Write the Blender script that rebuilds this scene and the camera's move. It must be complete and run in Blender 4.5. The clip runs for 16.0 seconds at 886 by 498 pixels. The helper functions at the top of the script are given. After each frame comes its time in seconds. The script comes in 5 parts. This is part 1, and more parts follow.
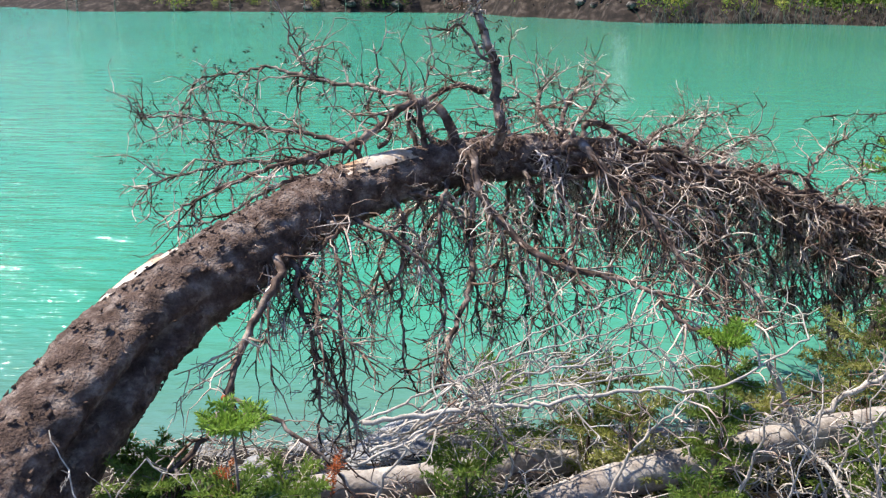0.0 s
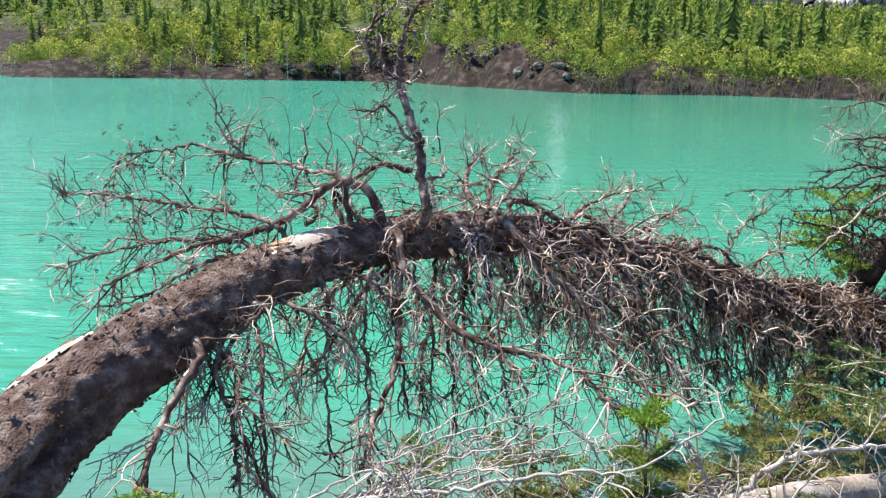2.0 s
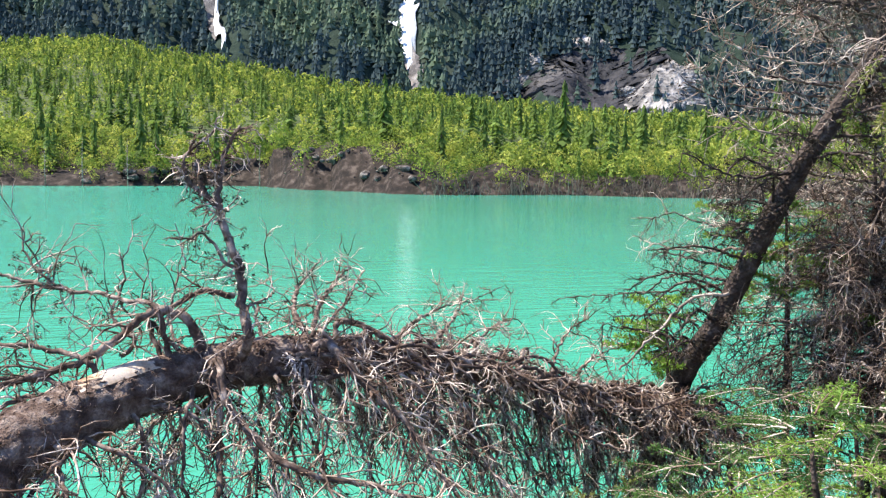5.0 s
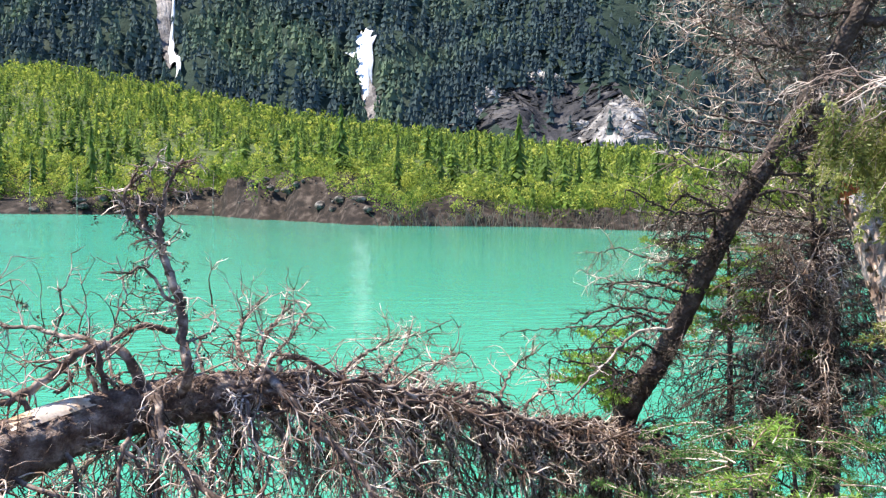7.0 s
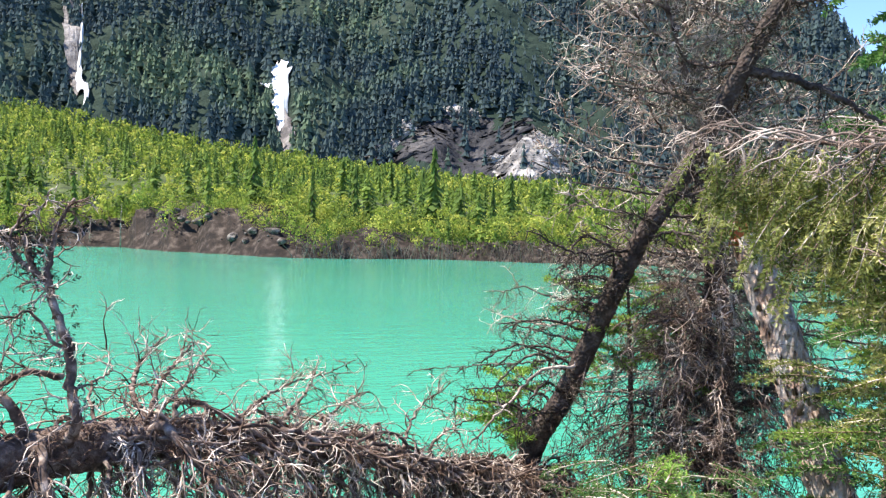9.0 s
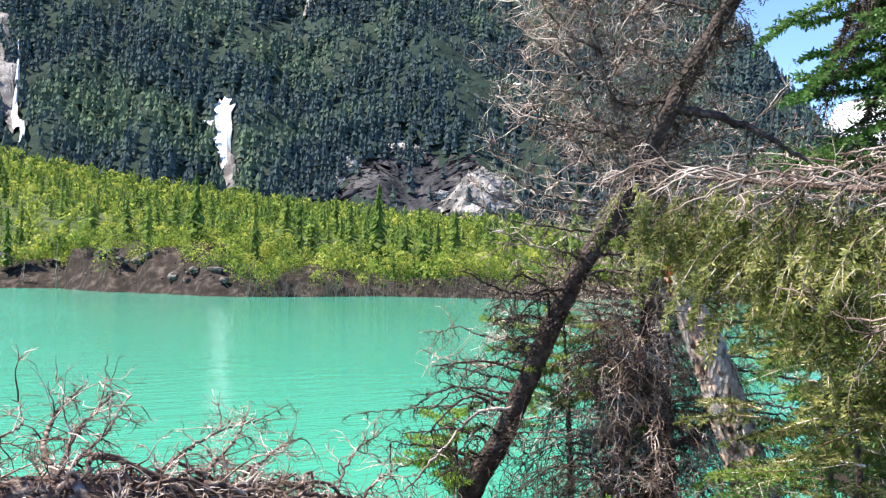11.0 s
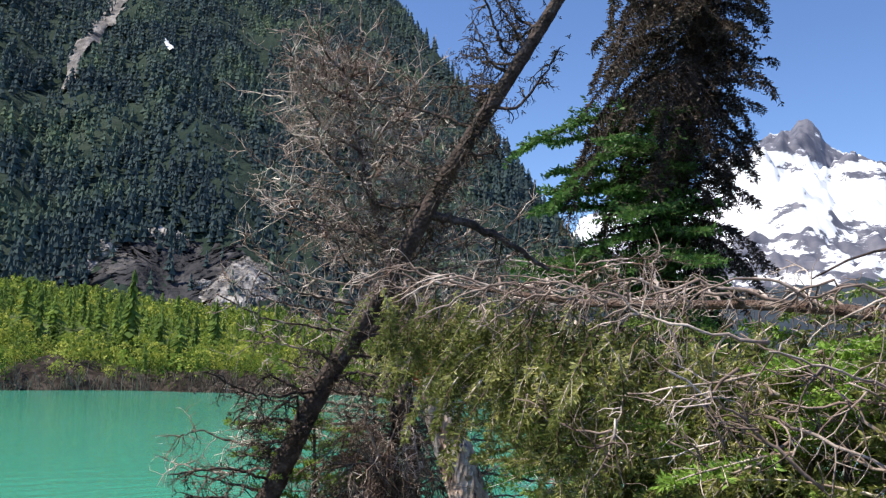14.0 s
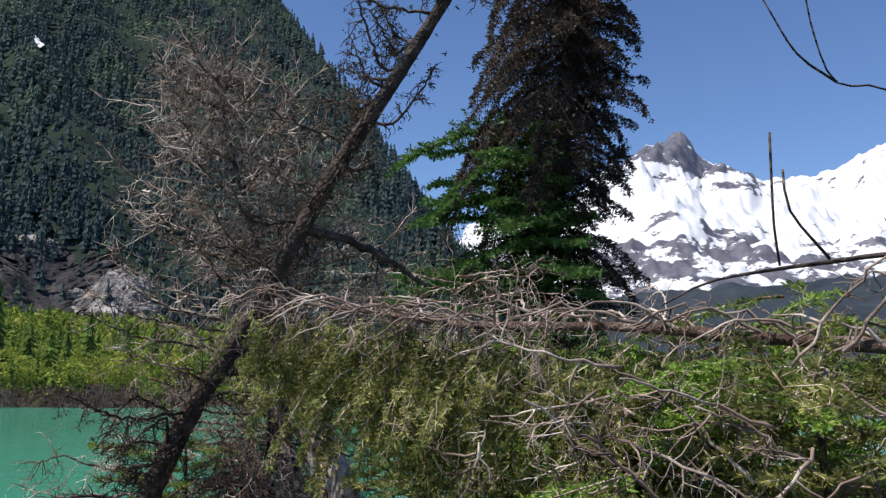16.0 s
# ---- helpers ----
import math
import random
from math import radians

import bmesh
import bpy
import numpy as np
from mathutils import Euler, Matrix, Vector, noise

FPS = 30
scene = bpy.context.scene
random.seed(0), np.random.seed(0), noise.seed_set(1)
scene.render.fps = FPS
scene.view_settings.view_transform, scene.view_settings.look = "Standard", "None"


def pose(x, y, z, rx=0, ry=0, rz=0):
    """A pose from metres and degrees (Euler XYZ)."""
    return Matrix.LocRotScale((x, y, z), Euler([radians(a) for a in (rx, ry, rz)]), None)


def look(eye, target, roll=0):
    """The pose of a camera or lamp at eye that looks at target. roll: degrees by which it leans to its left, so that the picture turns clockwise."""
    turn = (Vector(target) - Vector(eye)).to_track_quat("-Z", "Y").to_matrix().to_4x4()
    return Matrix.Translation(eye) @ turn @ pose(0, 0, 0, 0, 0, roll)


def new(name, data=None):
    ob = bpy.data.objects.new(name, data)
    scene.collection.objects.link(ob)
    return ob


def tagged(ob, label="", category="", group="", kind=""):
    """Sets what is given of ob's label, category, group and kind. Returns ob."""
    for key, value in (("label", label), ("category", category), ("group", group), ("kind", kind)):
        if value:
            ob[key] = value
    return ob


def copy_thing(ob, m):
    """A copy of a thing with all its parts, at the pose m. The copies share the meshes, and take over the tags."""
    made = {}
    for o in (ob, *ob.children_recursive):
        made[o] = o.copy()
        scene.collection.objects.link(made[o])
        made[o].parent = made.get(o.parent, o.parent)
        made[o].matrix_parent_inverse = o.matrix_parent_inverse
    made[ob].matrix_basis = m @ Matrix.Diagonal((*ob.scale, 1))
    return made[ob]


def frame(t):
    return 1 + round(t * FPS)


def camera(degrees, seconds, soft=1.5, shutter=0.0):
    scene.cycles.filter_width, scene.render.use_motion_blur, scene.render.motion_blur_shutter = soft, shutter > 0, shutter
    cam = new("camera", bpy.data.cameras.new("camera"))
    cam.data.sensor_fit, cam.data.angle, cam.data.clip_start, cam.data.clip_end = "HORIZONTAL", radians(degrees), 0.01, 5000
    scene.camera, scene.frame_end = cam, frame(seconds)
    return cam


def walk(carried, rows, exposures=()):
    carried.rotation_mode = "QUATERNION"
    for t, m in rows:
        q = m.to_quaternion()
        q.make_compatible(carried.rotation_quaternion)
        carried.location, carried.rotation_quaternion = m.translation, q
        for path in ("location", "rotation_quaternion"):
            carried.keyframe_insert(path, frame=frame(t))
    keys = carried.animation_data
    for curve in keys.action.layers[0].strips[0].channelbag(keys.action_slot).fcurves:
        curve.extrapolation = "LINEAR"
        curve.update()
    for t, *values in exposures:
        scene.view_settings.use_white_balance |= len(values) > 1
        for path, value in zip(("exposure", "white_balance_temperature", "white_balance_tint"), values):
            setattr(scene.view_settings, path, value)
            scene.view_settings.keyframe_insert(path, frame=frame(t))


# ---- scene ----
cam = camera(54.3, 16.0, soft=1.3)
PATH = [
    (0, (0.387, 0.038, 2.328), (0.377, 1.954, 1.755), 0.2),
    (0.5, (0.41, 0.047, 2.331), (0.433, 1.968, 1.778), 0.5),
    (1, (0.433, 0.05, 2.349), (0.482, 1.982, 1.835), 0.7),
    (1.5, (0.445, 0.046, 2.369), (0.524, 1.989, 1.899), 0.8),
    (2, (0.463, 0.044, 2.388), (0.585, 1.994, 1.962), 0.8),
    (2.5, (0.49, 0.048, 2.402), (0.656, 2.002, 2.008), 0.8),
    (3, (0.501, 0.049, 2.416), (0.689, 2.008, 2.056), 0.9),
    (3.5, (0.516, 0.04, 2.434), (0.75, 2.001, 2.115), 1.1),
    (4, (0.543, 0.036, 2.452), (0.85, 1.994, 2.182), 0.9),
    (4.5, (0.567, 0.03, 2.473), (0.953, 1.979, 2.244), 0.5),
    (5, (0.594, 0.021, 2.495), (1.054, 1.957, 2.3), 0.3),
    (7.5, (0.651, 0.003, 2.523), (1.244, 1.909, 2.416), 1.1),
    (8, (0.665, -0.004, 2.536), (1.308, 1.888, 2.449), 1.3),
    (8.5, (0.687, -0.011, 2.551), (1.373, 1.866, 2.483), 1.0),
    (9, (0.706, -0.016, 2.564), (1.449, 1.84, 2.518), 1.1),
    (11.5, (0.852, 0.063, 2.604), (1.764, 1.841, 2.688), 0.2),
    (12, (0.877, 0.072, 2.622), (1.862, 1.807, 2.763), -0.1),
    (12.5, (0.891, 0.078, 2.631), (1.918, 1.785, 2.809), -0.6),
    (13, (0.898, 0.076, 2.634), (1.986, 1.741, 2.839), -0.2),
    (13.5, (0.924, 0.081, 2.635), (2.135, 1.653, 2.887), 0.9),
    (14, (0.939, 0.097, 2.632), (2.232, 1.6, 2.896), 1.4),
    (14.5, (0.926, 0.087, 2.647), (2.253, 1.561, 2.906), 0.8),
    (15, (0.946, 0.085, 2.664), (2.319, 1.516, 2.923), 0.1),
    (15.5, (0.96, 0.071, 2.671), (2.391, 1.441, 2.949), 0.1),
    (16, (0.985, 0.058, 2.684), (2.462, 1.377, 2.968), 0.3),
]
EXPOSURES = [(0.0, 0.66), (2.5, 0.88), (5.0, 1.1), (9.0, 1.22), (11.5, 1.2), (12.5, 1.03), (13.5, 0.66), (14.5, 0.16), (16.0, -0.02)]
walk(cam, [(t, look(eye, target, roll)) for t, eye, target, roll in PATH], EXPOSURES)

# ---- light ----
SUN_AZ, SUN_EL = -64.0, 57.0
world = bpy.data.worlds.new("sky")
scene.world = world
world.use_nodes = True
wt = world.node_tree
sky = wt.nodes.new("ShaderNodeTexSky")
sky.sky_type, sky.sun_disc = "NISHITA", False
sky.sun_elevation, sky.sun_rotation = radians(SUN_EL), radians(SUN_AZ)
sky.altitude, sky.air_density, sky.dust_density, sky.ozone_density = 1800, 1.0, 0.0, 3.0
wt.nodes["Background"].inputs[1].default_value = 0.15
tone = wt.nodes.new("ShaderNodeHueSaturation")
tone.inputs["Saturation"].default_value = 1.1
tone.inputs["Hue"].default_value = 0.507
wt.links.new(sky.outputs[0], tone.inputs["Color"])
wt.links.new(tone.outputs[0], wt.nodes["Background"].inputs[0])
sun = new("sun", bpy.data.lights.new("sun", "SUN"))
sun.data.energy, sun.data.angle, sun.data.color = 5.0, radians(0.55), (1.0, 0.94, 0.84)
sun_from = Vector((math.sin(radians(SUN_AZ)) * math.cos(radians(SUN_EL)), math.cos(radians(SUN_AZ)) * math.cos(radians(SUN_EL)), math.sin(radians(SUN_EL))))
sun.matrix_world = look(sun_from * 50, (0, 0, 0))


# ---- materials ----
def ramp(nt, fac, stops):
    r = nt.nodes.new("ShaderNodeValToRGB")
    el = r.color_ramp.elements
    while len(el) < len(stops):
        el.new(0.5)
    for e, (p, c) in zip(el, stops):
        e.position, e.color = p, (*c, 1)
    nt.links.new(fac, r.inputs[0])
    return r.outputs[0]


def tex(nt, kind, scale, detail=4.0, stretch=None, rough=0.55):
    co = nt.nodes.new("ShaderNodeTexCoord").outputs["Object"]
    if stretch:
        mp = nt.nodes.new("ShaderNodeMapping")
        mp.inputs["Scale"].default_value = stretch
        nt.links.new(co, mp.inputs[0])
        co = mp.outputs[0]
    n = nt.nodes.new("ShaderNodeTexNoise" if kind == "noise" else "ShaderNodeTexVoronoi")
    n.inputs["Scale"].default_value = scale
    if kind == "noise":
        n.inputs["Detail"].default_value, n.inputs["Roughness"].default_value = detail, rough
        nt.links.new(co, n.inputs["Vector"])
        return n.outputs["Fac"]
    nt.links.new(co, n.inputs["Vector"])
    return n.outputs["Distance"]


def mix(nt, fac, a, b, how="MIX"):
    m = nt.nodes.new("ShaderNodeMix")
    m.data_type, m.blend_type = "RGBA", how
    for k, v in ((0, fac), (6, a), (7, b)):
        if hasattr(v, "is_linked"):
            nt.links.new(v, m.inputs[k])
        else:
            m.inputs[k].default_value = v if k == 0 else (*v, 1)
    return m.outputs[2]


def material(name, rough=0.8, spec=0.3):
    m = bpy.data.materials.new(name)
    m.use_nodes = True
    b = m.node_tree.nodes["Principled BSDF"]
    b.inputs["Roughness"].default_value = rough
    b.inputs["Specular IOR Level"].default_value = spec
    return m, m.node_tree, b


def bump(nt, b, height, strength, dist):
    n = nt.nodes.new("ShaderNodeBump")
    n.inputs["Strength"].default_value, n.inputs["Distance"].default_value = strength, dist
    nt.links.new(height, n.inputs["Height"])
    nt.links.new(n.outputs[0], b.inputs["Normal"])


def grainy(name, stops, scale, fine, rough=0.85, spec=0.25, relief=0.0, depth=0.01, cells=False, stretch=None, island=0.0):
    """A mottled surface: broad stain, fine grain, relief, and a shift from piece to piece."""
    m, nt, b = material(name, rough, spec)
    c = ramp(nt, tex(nt, "noise", scale, 6, stretch), stops)
    f = tex(nt, "noise", fine, 5)
    c = mix(nt, 0.55, c, ramp(nt, f, [(0.3, (0.45, 0.45, 0.45)), (0.7, (1.35, 1.35, 1.35))]), "MULTIPLY")
    if island:
        g = nt.nodes.new("ShaderNodeNewGeometry").outputs["Random Per Island"]
        c = mix(nt, island, c, ramp(nt, g, [(0.0, (0.45, 0.42, 0.4)), (1.0, (1.7, 1.65, 1.6))]), "MULTIPLY")
    nt.links.new(c, b.inputs["Base Color"])
    if relief:
        bump(nt, b, tex(nt, "cells", fine * 0.6, stretch=stretch) if cells else f, relief, depth)
    return m


def leafy(name, stops, scale, trans=0.35, rough=0.55, island=0.6):
    m, nt, b = material(name, rough, 0.3)
    c = ramp(nt, tex(nt, "noise", scale, 4), stops)
    g = nt.nodes.new("ShaderNodeNewGeometry").outputs["Random Per Island"]
    c = mix(nt, island, c, ramp(nt, g, [(0.0, (0.5, 0.5, 0.5)), (1.0, (1.5, 1.5, 1.4))]), "MULTIPLY")
    nt.links.new(c, b.inputs["Base Color"])
    t = nt.nodes.new("ShaderNodeBsdfTranslucent")
    nt.links.new(c, t.inputs[0])
    s = nt.nodes.new("ShaderNodeMixShader")
    s.inputs[0].default_value = trans
    nt.links.new(b.outputs[0], s.inputs[1])
    nt.links.new(t.outputs[0], s.inputs[2])
    nt.links.new(s.outputs[0], nt.nodes["Material Output"].inputs[0])
    return m


BARK = grainy("dark_bark", [(0.32, (0.085, 0.05, 0.036)), (0.5, (0.2, 0.13, 0.1)), (0.7, (0.46, 0.36, 0.3))], 15, 95, relief=1.0, depth=0.03)
BARK_PALE = grainy("pale_scaly_bark", [(0.32, (0.25, 0.15, 0.105)), (0.48, (0.48, 0.36, 0.285)), (0.64, (0.72, 0.61, 0.53))], 12, 60, relief=0.9, depth=0.02, cells=True, stretch=(1, 1, 0.4))
BARK_DARK = grainy("leaning_bark", [(0.3, (0.032, 0.023, 0.018)), (0.58, (0.1, 0.07, 0.056)), (0.76, (0.24, 0.19, 0.165))], 10, 70, relief=0.8, depth=0.015, cells=True)
LIMB = grainy("limb_bark", [(0.36, (0.05, 0.031, 0.023)), (0.52, (0.15, 0.103, 0.082)), (0.68, (0.44, 0.355, 0.3))], 14, 90, relief=0.5, depth=0.004, island=0.35)
TWIG = grainy("dead_twig", [(0.34, (0.055, 0.03, 0.021)), (0.47, (0.22, 0.147, 0.11)), (0.58, (0.68, 0.575, 0.5))], 6, 120, island=0.95)
TWIG_GREY = grainy("grey_twig", [(0.34, (0.1, 0.068, 0.053)), (0.5, (0.28, 0.213, 0.177)), (0.64, (0.64, 0.55, 0.475))], 5, 120, island=0.8)
TWIG_WHITE = grainy("bleached_twig", [(0.3, (0.3, 0.26, 0.22)), (0.7, (0.62, 0.57, 0.51))], 8, 110, island=0.6)
WOOD = grainy("bare_wood", [(0.3, (0.42, 0.2, 0.1)), (0.45, (0.6, 0.42, 0.28)), (0.6, (0.78, 0.68, 0.58))], 7, 60, rough=0.6, relief=0.2, depth=0.003)
LOG = grainy("weathered_log", [(0.3, (0.22, 0.17, 0.14)), (0.5, (0.42, 0.36, 0.31)), (0.7, (0.6, 0.55, 0.5))], 9, 80, relief=0.6, depth=0.006)
STONE = grainy("grey_stone", [(0.3, (0.24, 0.24, 0.25)), (0.7, (0.46, 0.45, 0.45))], 5, 60, relief=0.3, depth=0.006)
NEEDLE = leafy("fir_needles", [(0.3, (0.085, 0.155, 0.028)), (0.7, (0.3, 0.4, 0.085))], 7, 0.48)
NEEDLE_NEW = leafy("new_fir_needles", [(0.3, (0.16, 0.3, 0.04)), (0.7, (0.32, 0.46, 0.08))], 9)
NEEDLE_OLIVE = leafy("olive_hanging_needles", [(0.34, (0.06, 0.08, 0.02)), (0.5, (0.2, 0.225, 0.055)), (0.66, (0.52, 0.5, 0.18))], 6, 0.45)
NEEDLE_DARK = leafy("dark_spruce_needles", [(0.3, (0.025, 0.045, 0.016)), (0.7, (0.06, 0.1, 0.035))], 3, 0.25)
NEEDLE_MID = leafy("spruce_needles", [(0.3, (0.045, 0.11, 0.025)), (0.7, (0.13, 0.24, 0.055))], 4, 0.35)
TWIG_BROWN = grainy("brown_twig", [(0.32, (0.04, 0.026, 0.02)), (0.5, (0.14, 0.098, 0.078)), (0.66, (0.42, 0.34, 0.29))], 6, 120, island=0.9)
NEEDLE_DEAD = leafy("brown_dead_needles", [(0.3, (0.035, 0.026, 0.018)), (0.7, (0.1, 0.07, 0.05))], 3, 0.2)
NEEDLE_RED = leafy("rust_needles", [(0.3, (0.4, 0.09, 0.03)), (0.7, (0.6, 0.2, 0.07))], 6)
SHRUB = leafy("shrub_leaves", [(0.38, (0.065, 0.112, 0.021)), (0.5, (0.23, 0.31, 0.046)), (0.62, (0.52, 0.52, 0.105))], 0.34, 0.45, rough=0.8, island=0.28)
FAR_NEEDLE = leafy("shore_conifer_needles", [(0.3, (0.08, 0.13, 0.03)), (0.5, (0.13, 0.2, 0.04)), (0.7, (0.2, 0.28, 0.06))], 0.2, 0.4, rough=0.9)
# bluish haze of the distance is mixed into the forest's needle colour
FOREST_HAZED = leafy("hazy_mountain_forest", [(0.35, (0.045, 0.07, 0.08)), (0.52, (0.065, 0.098, 0.098)), (0.66, (0.125, 0.175, 0.105))], 0.02, 0.2, rough=0.95, island=0.3)
DEADBRUSH = leafy("bare_brush", [(0.3, (0.15, 0.11, 0.085)), (0.7, (0.33, 0.27, 0.22))], 0.3, 0.2)
ROCK = grainy("pale_rock", [(0.38, (0.1, 0.092, 0.09)), (0.5, (0.28, 0.258, 0.245)), (0.62, (0.5, 0.455, 0.42))], 0.16, 0.9, relief=0.8, depth=1.2)
SCREE = grainy("grey_scree", [(0.36, (0.09, 0.08, 0.078)), (0.5, (0.2, 0.178, 0.168)), (0.66, (0.36, 0.325, 0.305))], 0.12, 0.9, relief=0.8, depth=1.0)
CLIFF = grainy("dark_cliff", [(0.35, (0.022, 0.022, 0.026)), (0.55, (0.05, 0.047, 0.052)), (0.72, (0.13, 0.118, 0.115))], 0.1, 0.6, relief=0.8, depth=1.2)
MUDROCK = grainy("muddy_rock", [(0.34, (0.04, 0.03, 0.024)), (0.52, (0.11, 0.088, 0.075)), (0.7, (0.3, 0.255, 0.225))], 2.5, 20, relief=0.5, depth=0.02)
SNOW, snow_nt, snow_b = material("old_snow", 0.6, 0.3)
snow_nt.links.new(ramp(snow_nt, tex(snow_nt, "noise", 0.25, 6), [(0.35, (0.6, 0.6, 0.62)), (0.6, (0.8, 0.81, 0.83))]), snow_b.inputs["Base Color"])

# soil, brown and stony by the water, mossy further off
SOIL, nt, b = material("ground_soil", 0.9, 0.2)
# the shade of the overhung bank is put into these dark browns
c = ramp(nt, tex(nt, "noise", 1.3, 8), [(0.36, (0.01, 0.007, 0.005)), (0.52, (0.028, 0.019, 0.014)), (0.7, (0.1, 0.077, 0.063))])
c = mix(nt, 0.5, c, ramp(nt, tex(nt, "noise", 40, 5), [(0.3, (0.5, 0.5, 0.5)), (0.7, (1.4, 1.4, 1.4))]), "MULTIPLY")
# low green herbs cover the terrace past the far bank
sp = nt.nodes.new("ShaderNodeVectorMath")
sp.operation = "DOT_PRODUCT"
sp.inputs[1].default_value = (0.6, 0.8, 0.0)
nt.links.new(nt.nodes.new("ShaderNodeTexCoord").outputs["Object"], sp.inputs[0])
gr = nt.nodes.new("ShaderNodeMapRange")
for kk, vv in ((1, 84.0), (2, 93.0), (3, 0.0), (4, 0.85)):
    gr.inputs[kk].default_value = vv
nt.links.new(sp.outputs["Value"], gr.inputs[0])
c = mix(nt, gr.outputs[0], c, ramp(nt, tex(nt, "noise", 0.3, 6), [(0.35, (0.035, 0.05, 0.015)), (0.65, (0.11, 0.145, 0.035))]))
nt.links.new(c, b.inputs["Base Color"])
bump(nt, b, tex(nt, "noise", 25, 6), 0.6, 0.03)

# milky glacial water: turquoise body under a rippled gloss
WATER, nt, b = material("glacial_water", 0.08, 0.5)
c = ramp(nt, tex(nt, "noise", 0.06, 4, (1, 0.5, 1)), [(0.35, (0.055, 0.325, 0.212)), (0.65, (0.08, 0.375, 0.25))])
# grey silt shows through the shallows along the near bank
wp = nt.nodes.new("ShaderNodeSeparateXYZ")
nt.links.new(nt.nodes.new("ShaderNodeTexCoord").outputs["Object"], wp.inputs[0])
sh = nt.nodes.new("ShaderNodeMapRange")
for kk, vv in ((1, 4.3), (2, 6.2), (3, 0.75), (4, 0.0)):
    sh.inputs[kk].default_value = vv
nt.links.new(wp.outputs[1], sh.inputs[0])
c = mix(nt, sh.outputs[0], c, (0.13, 0.2, 0.185))
nt.links.new(c, b.inputs["Base Color"])
b.inputs["IOR"].default_value = 1.33
w1, w2 = tex(nt, "noise", 5.0, 4, (0.35, 1.5, 1)), tex(nt, "noise", 1.5, 3, (0.45, 1.4, 1))
add = nt.nodes.new("ShaderNodeMath")
add.operation = "MULTIPLY_ADD"
add.inputs[1].default_value = 2.0
nt.links.new(w2, add.inputs[0])
nt.links.new(w1, add.inputs[2])
wind = nt.nodes.new("ShaderNodeMapRange")
for kk, vv in ((1, -5.0), (2, 4.0), (3, 1.0), (4, 0.16)):
    wind.inputs[kk].default_value = vv
nt.links.new(wp.outputs[0], wind.inputs[0])
calm = nt.nodes.new("ShaderNodeMath")
calm.operation = "MULTIPLY"
nt.links.new(add.outputs[0], calm.inputs[0])
nt.links.new(wind.outputs[0], calm.inputs[1])
bump(nt, b, calm.outputs[0], 1.0, 0.09)

# mountain ground: scree and forest floor, shade between the trees put into the colour
SLOPE_SHADED, nt, b = material("shaded_mountain_slope", 0.95, 0.1)
c = ramp(nt, tex(nt, "noise", 0.018, 8, rough=0.65), [(0.35, (0.02, 0.034, 0.026)), (0.6, (0.032, 0.048, 0.034)), (0.8, (0.08, 0.085, 0.07))])
nt.links.new(c, b.inputs["Base Color"])
bump(nt, b, tex(nt, "noise", 0.15, 8), 0.8, 3.0)

# snow peak: snow with rock where noise and steepness bare it
PEAK, nt, b = material("snowy_peak", 0.7, 0.2)
geo = nt.nodes.new("ShaderNodeNewGeometry")
sep = nt.nodes.new("ShaderNodeSeparateXYZ")
nt.links.new(geo.outputs["Normal"], sep.inputs[0])
ma = nt.nodes.new("ShaderNodeMath")
ma.operation = "MULTIPLY_ADD"
ma.inputs[1].default_value = 0.35
nr = nt.nodes.new("ShaderNodeMapRange")
nr.inputs[1].default_value, nr.inputs[2].default_value = 0.3, 0.7
nt.links.new(tex(nt, "noise", 0.012, 12, (1, 1, 2.2), 0.68), nr.inputs[0])
nt.links.new(nr.outputs[0], ma.inputs[2])
nt.links.new(sep.outputs[2], ma.inputs[0])
pz = nt.nodes.new("ShaderNodeSeparateXYZ")
nt.links.new(nt.nodes.new("ShaderNodeTexCoord").outputs["Object"], pz.inputs[0])


def span(value, *ends):
    """A value mapped from one range to another."""
    r = nt.nodes.new("ShaderNodeMapRange")
    for k0, e0 in enumerate(ends):
        r.inputs[k0 + 1].default_value = e0
    nt.links.new(value, r.inputs[0])
    return r.outputs[0]


def calc(how, a0, b0):
    r = nt.nodes.new("ShaderNodeMath")
    r.operation = how
    for k0, e0 in enumerate((a0, b0)):
        if hasattr(e0, "is_linked"):
            nt.links.new(e0, r.inputs[k0])
        else:
            r.inputs[k0].default_value = e0
    return r.outputs[0]


# bare crags about the summit, clean snowfields beside it, streaked rock at the foot
along = calc("ADD", calc("MULTIPLY", pz.outputs[0], 0.446), calc("MULTIPLY", pz.outputs[1], -0.895))
crag = calc("MULTIPLY", span(pz.outputs[2], 330, 470, 0, -0.66), span(along, 150, 400, 1, 0.25))
foot = span(pz.outputs[2], 190, 320, -0.44, 0.1)
cover = calc("ADD", calc("ADD", ma.outputs[0], crag), foot)
# the peak's rock is tinted blue-grey to stand for distance haze
hazy_rock_c = ramp(nt, tex(nt, "noise", 0.03, 8), [(0.3, (0.07, 0.075, 0.105)), (0.7, (0.19, 0.185, 0.215))])
c = mix(nt, ramp(nt, cover, [(0.36, (0, 0, 0)), (0.42, (1, 1, 1))]), hazy_rock_c, (0.78, 0.79, 0.82))
nt.links.new(c, b.inputs["Base Color"])
# the ridge's base colour carries the blue of the haze before it
HILL_HAZED = grainy("hazy_wooded_hill", [(0.3, (0.022, 0.032, 0.045)), (0.7, (0.045, 0.058, 0.07))], 0.01, 0.06)


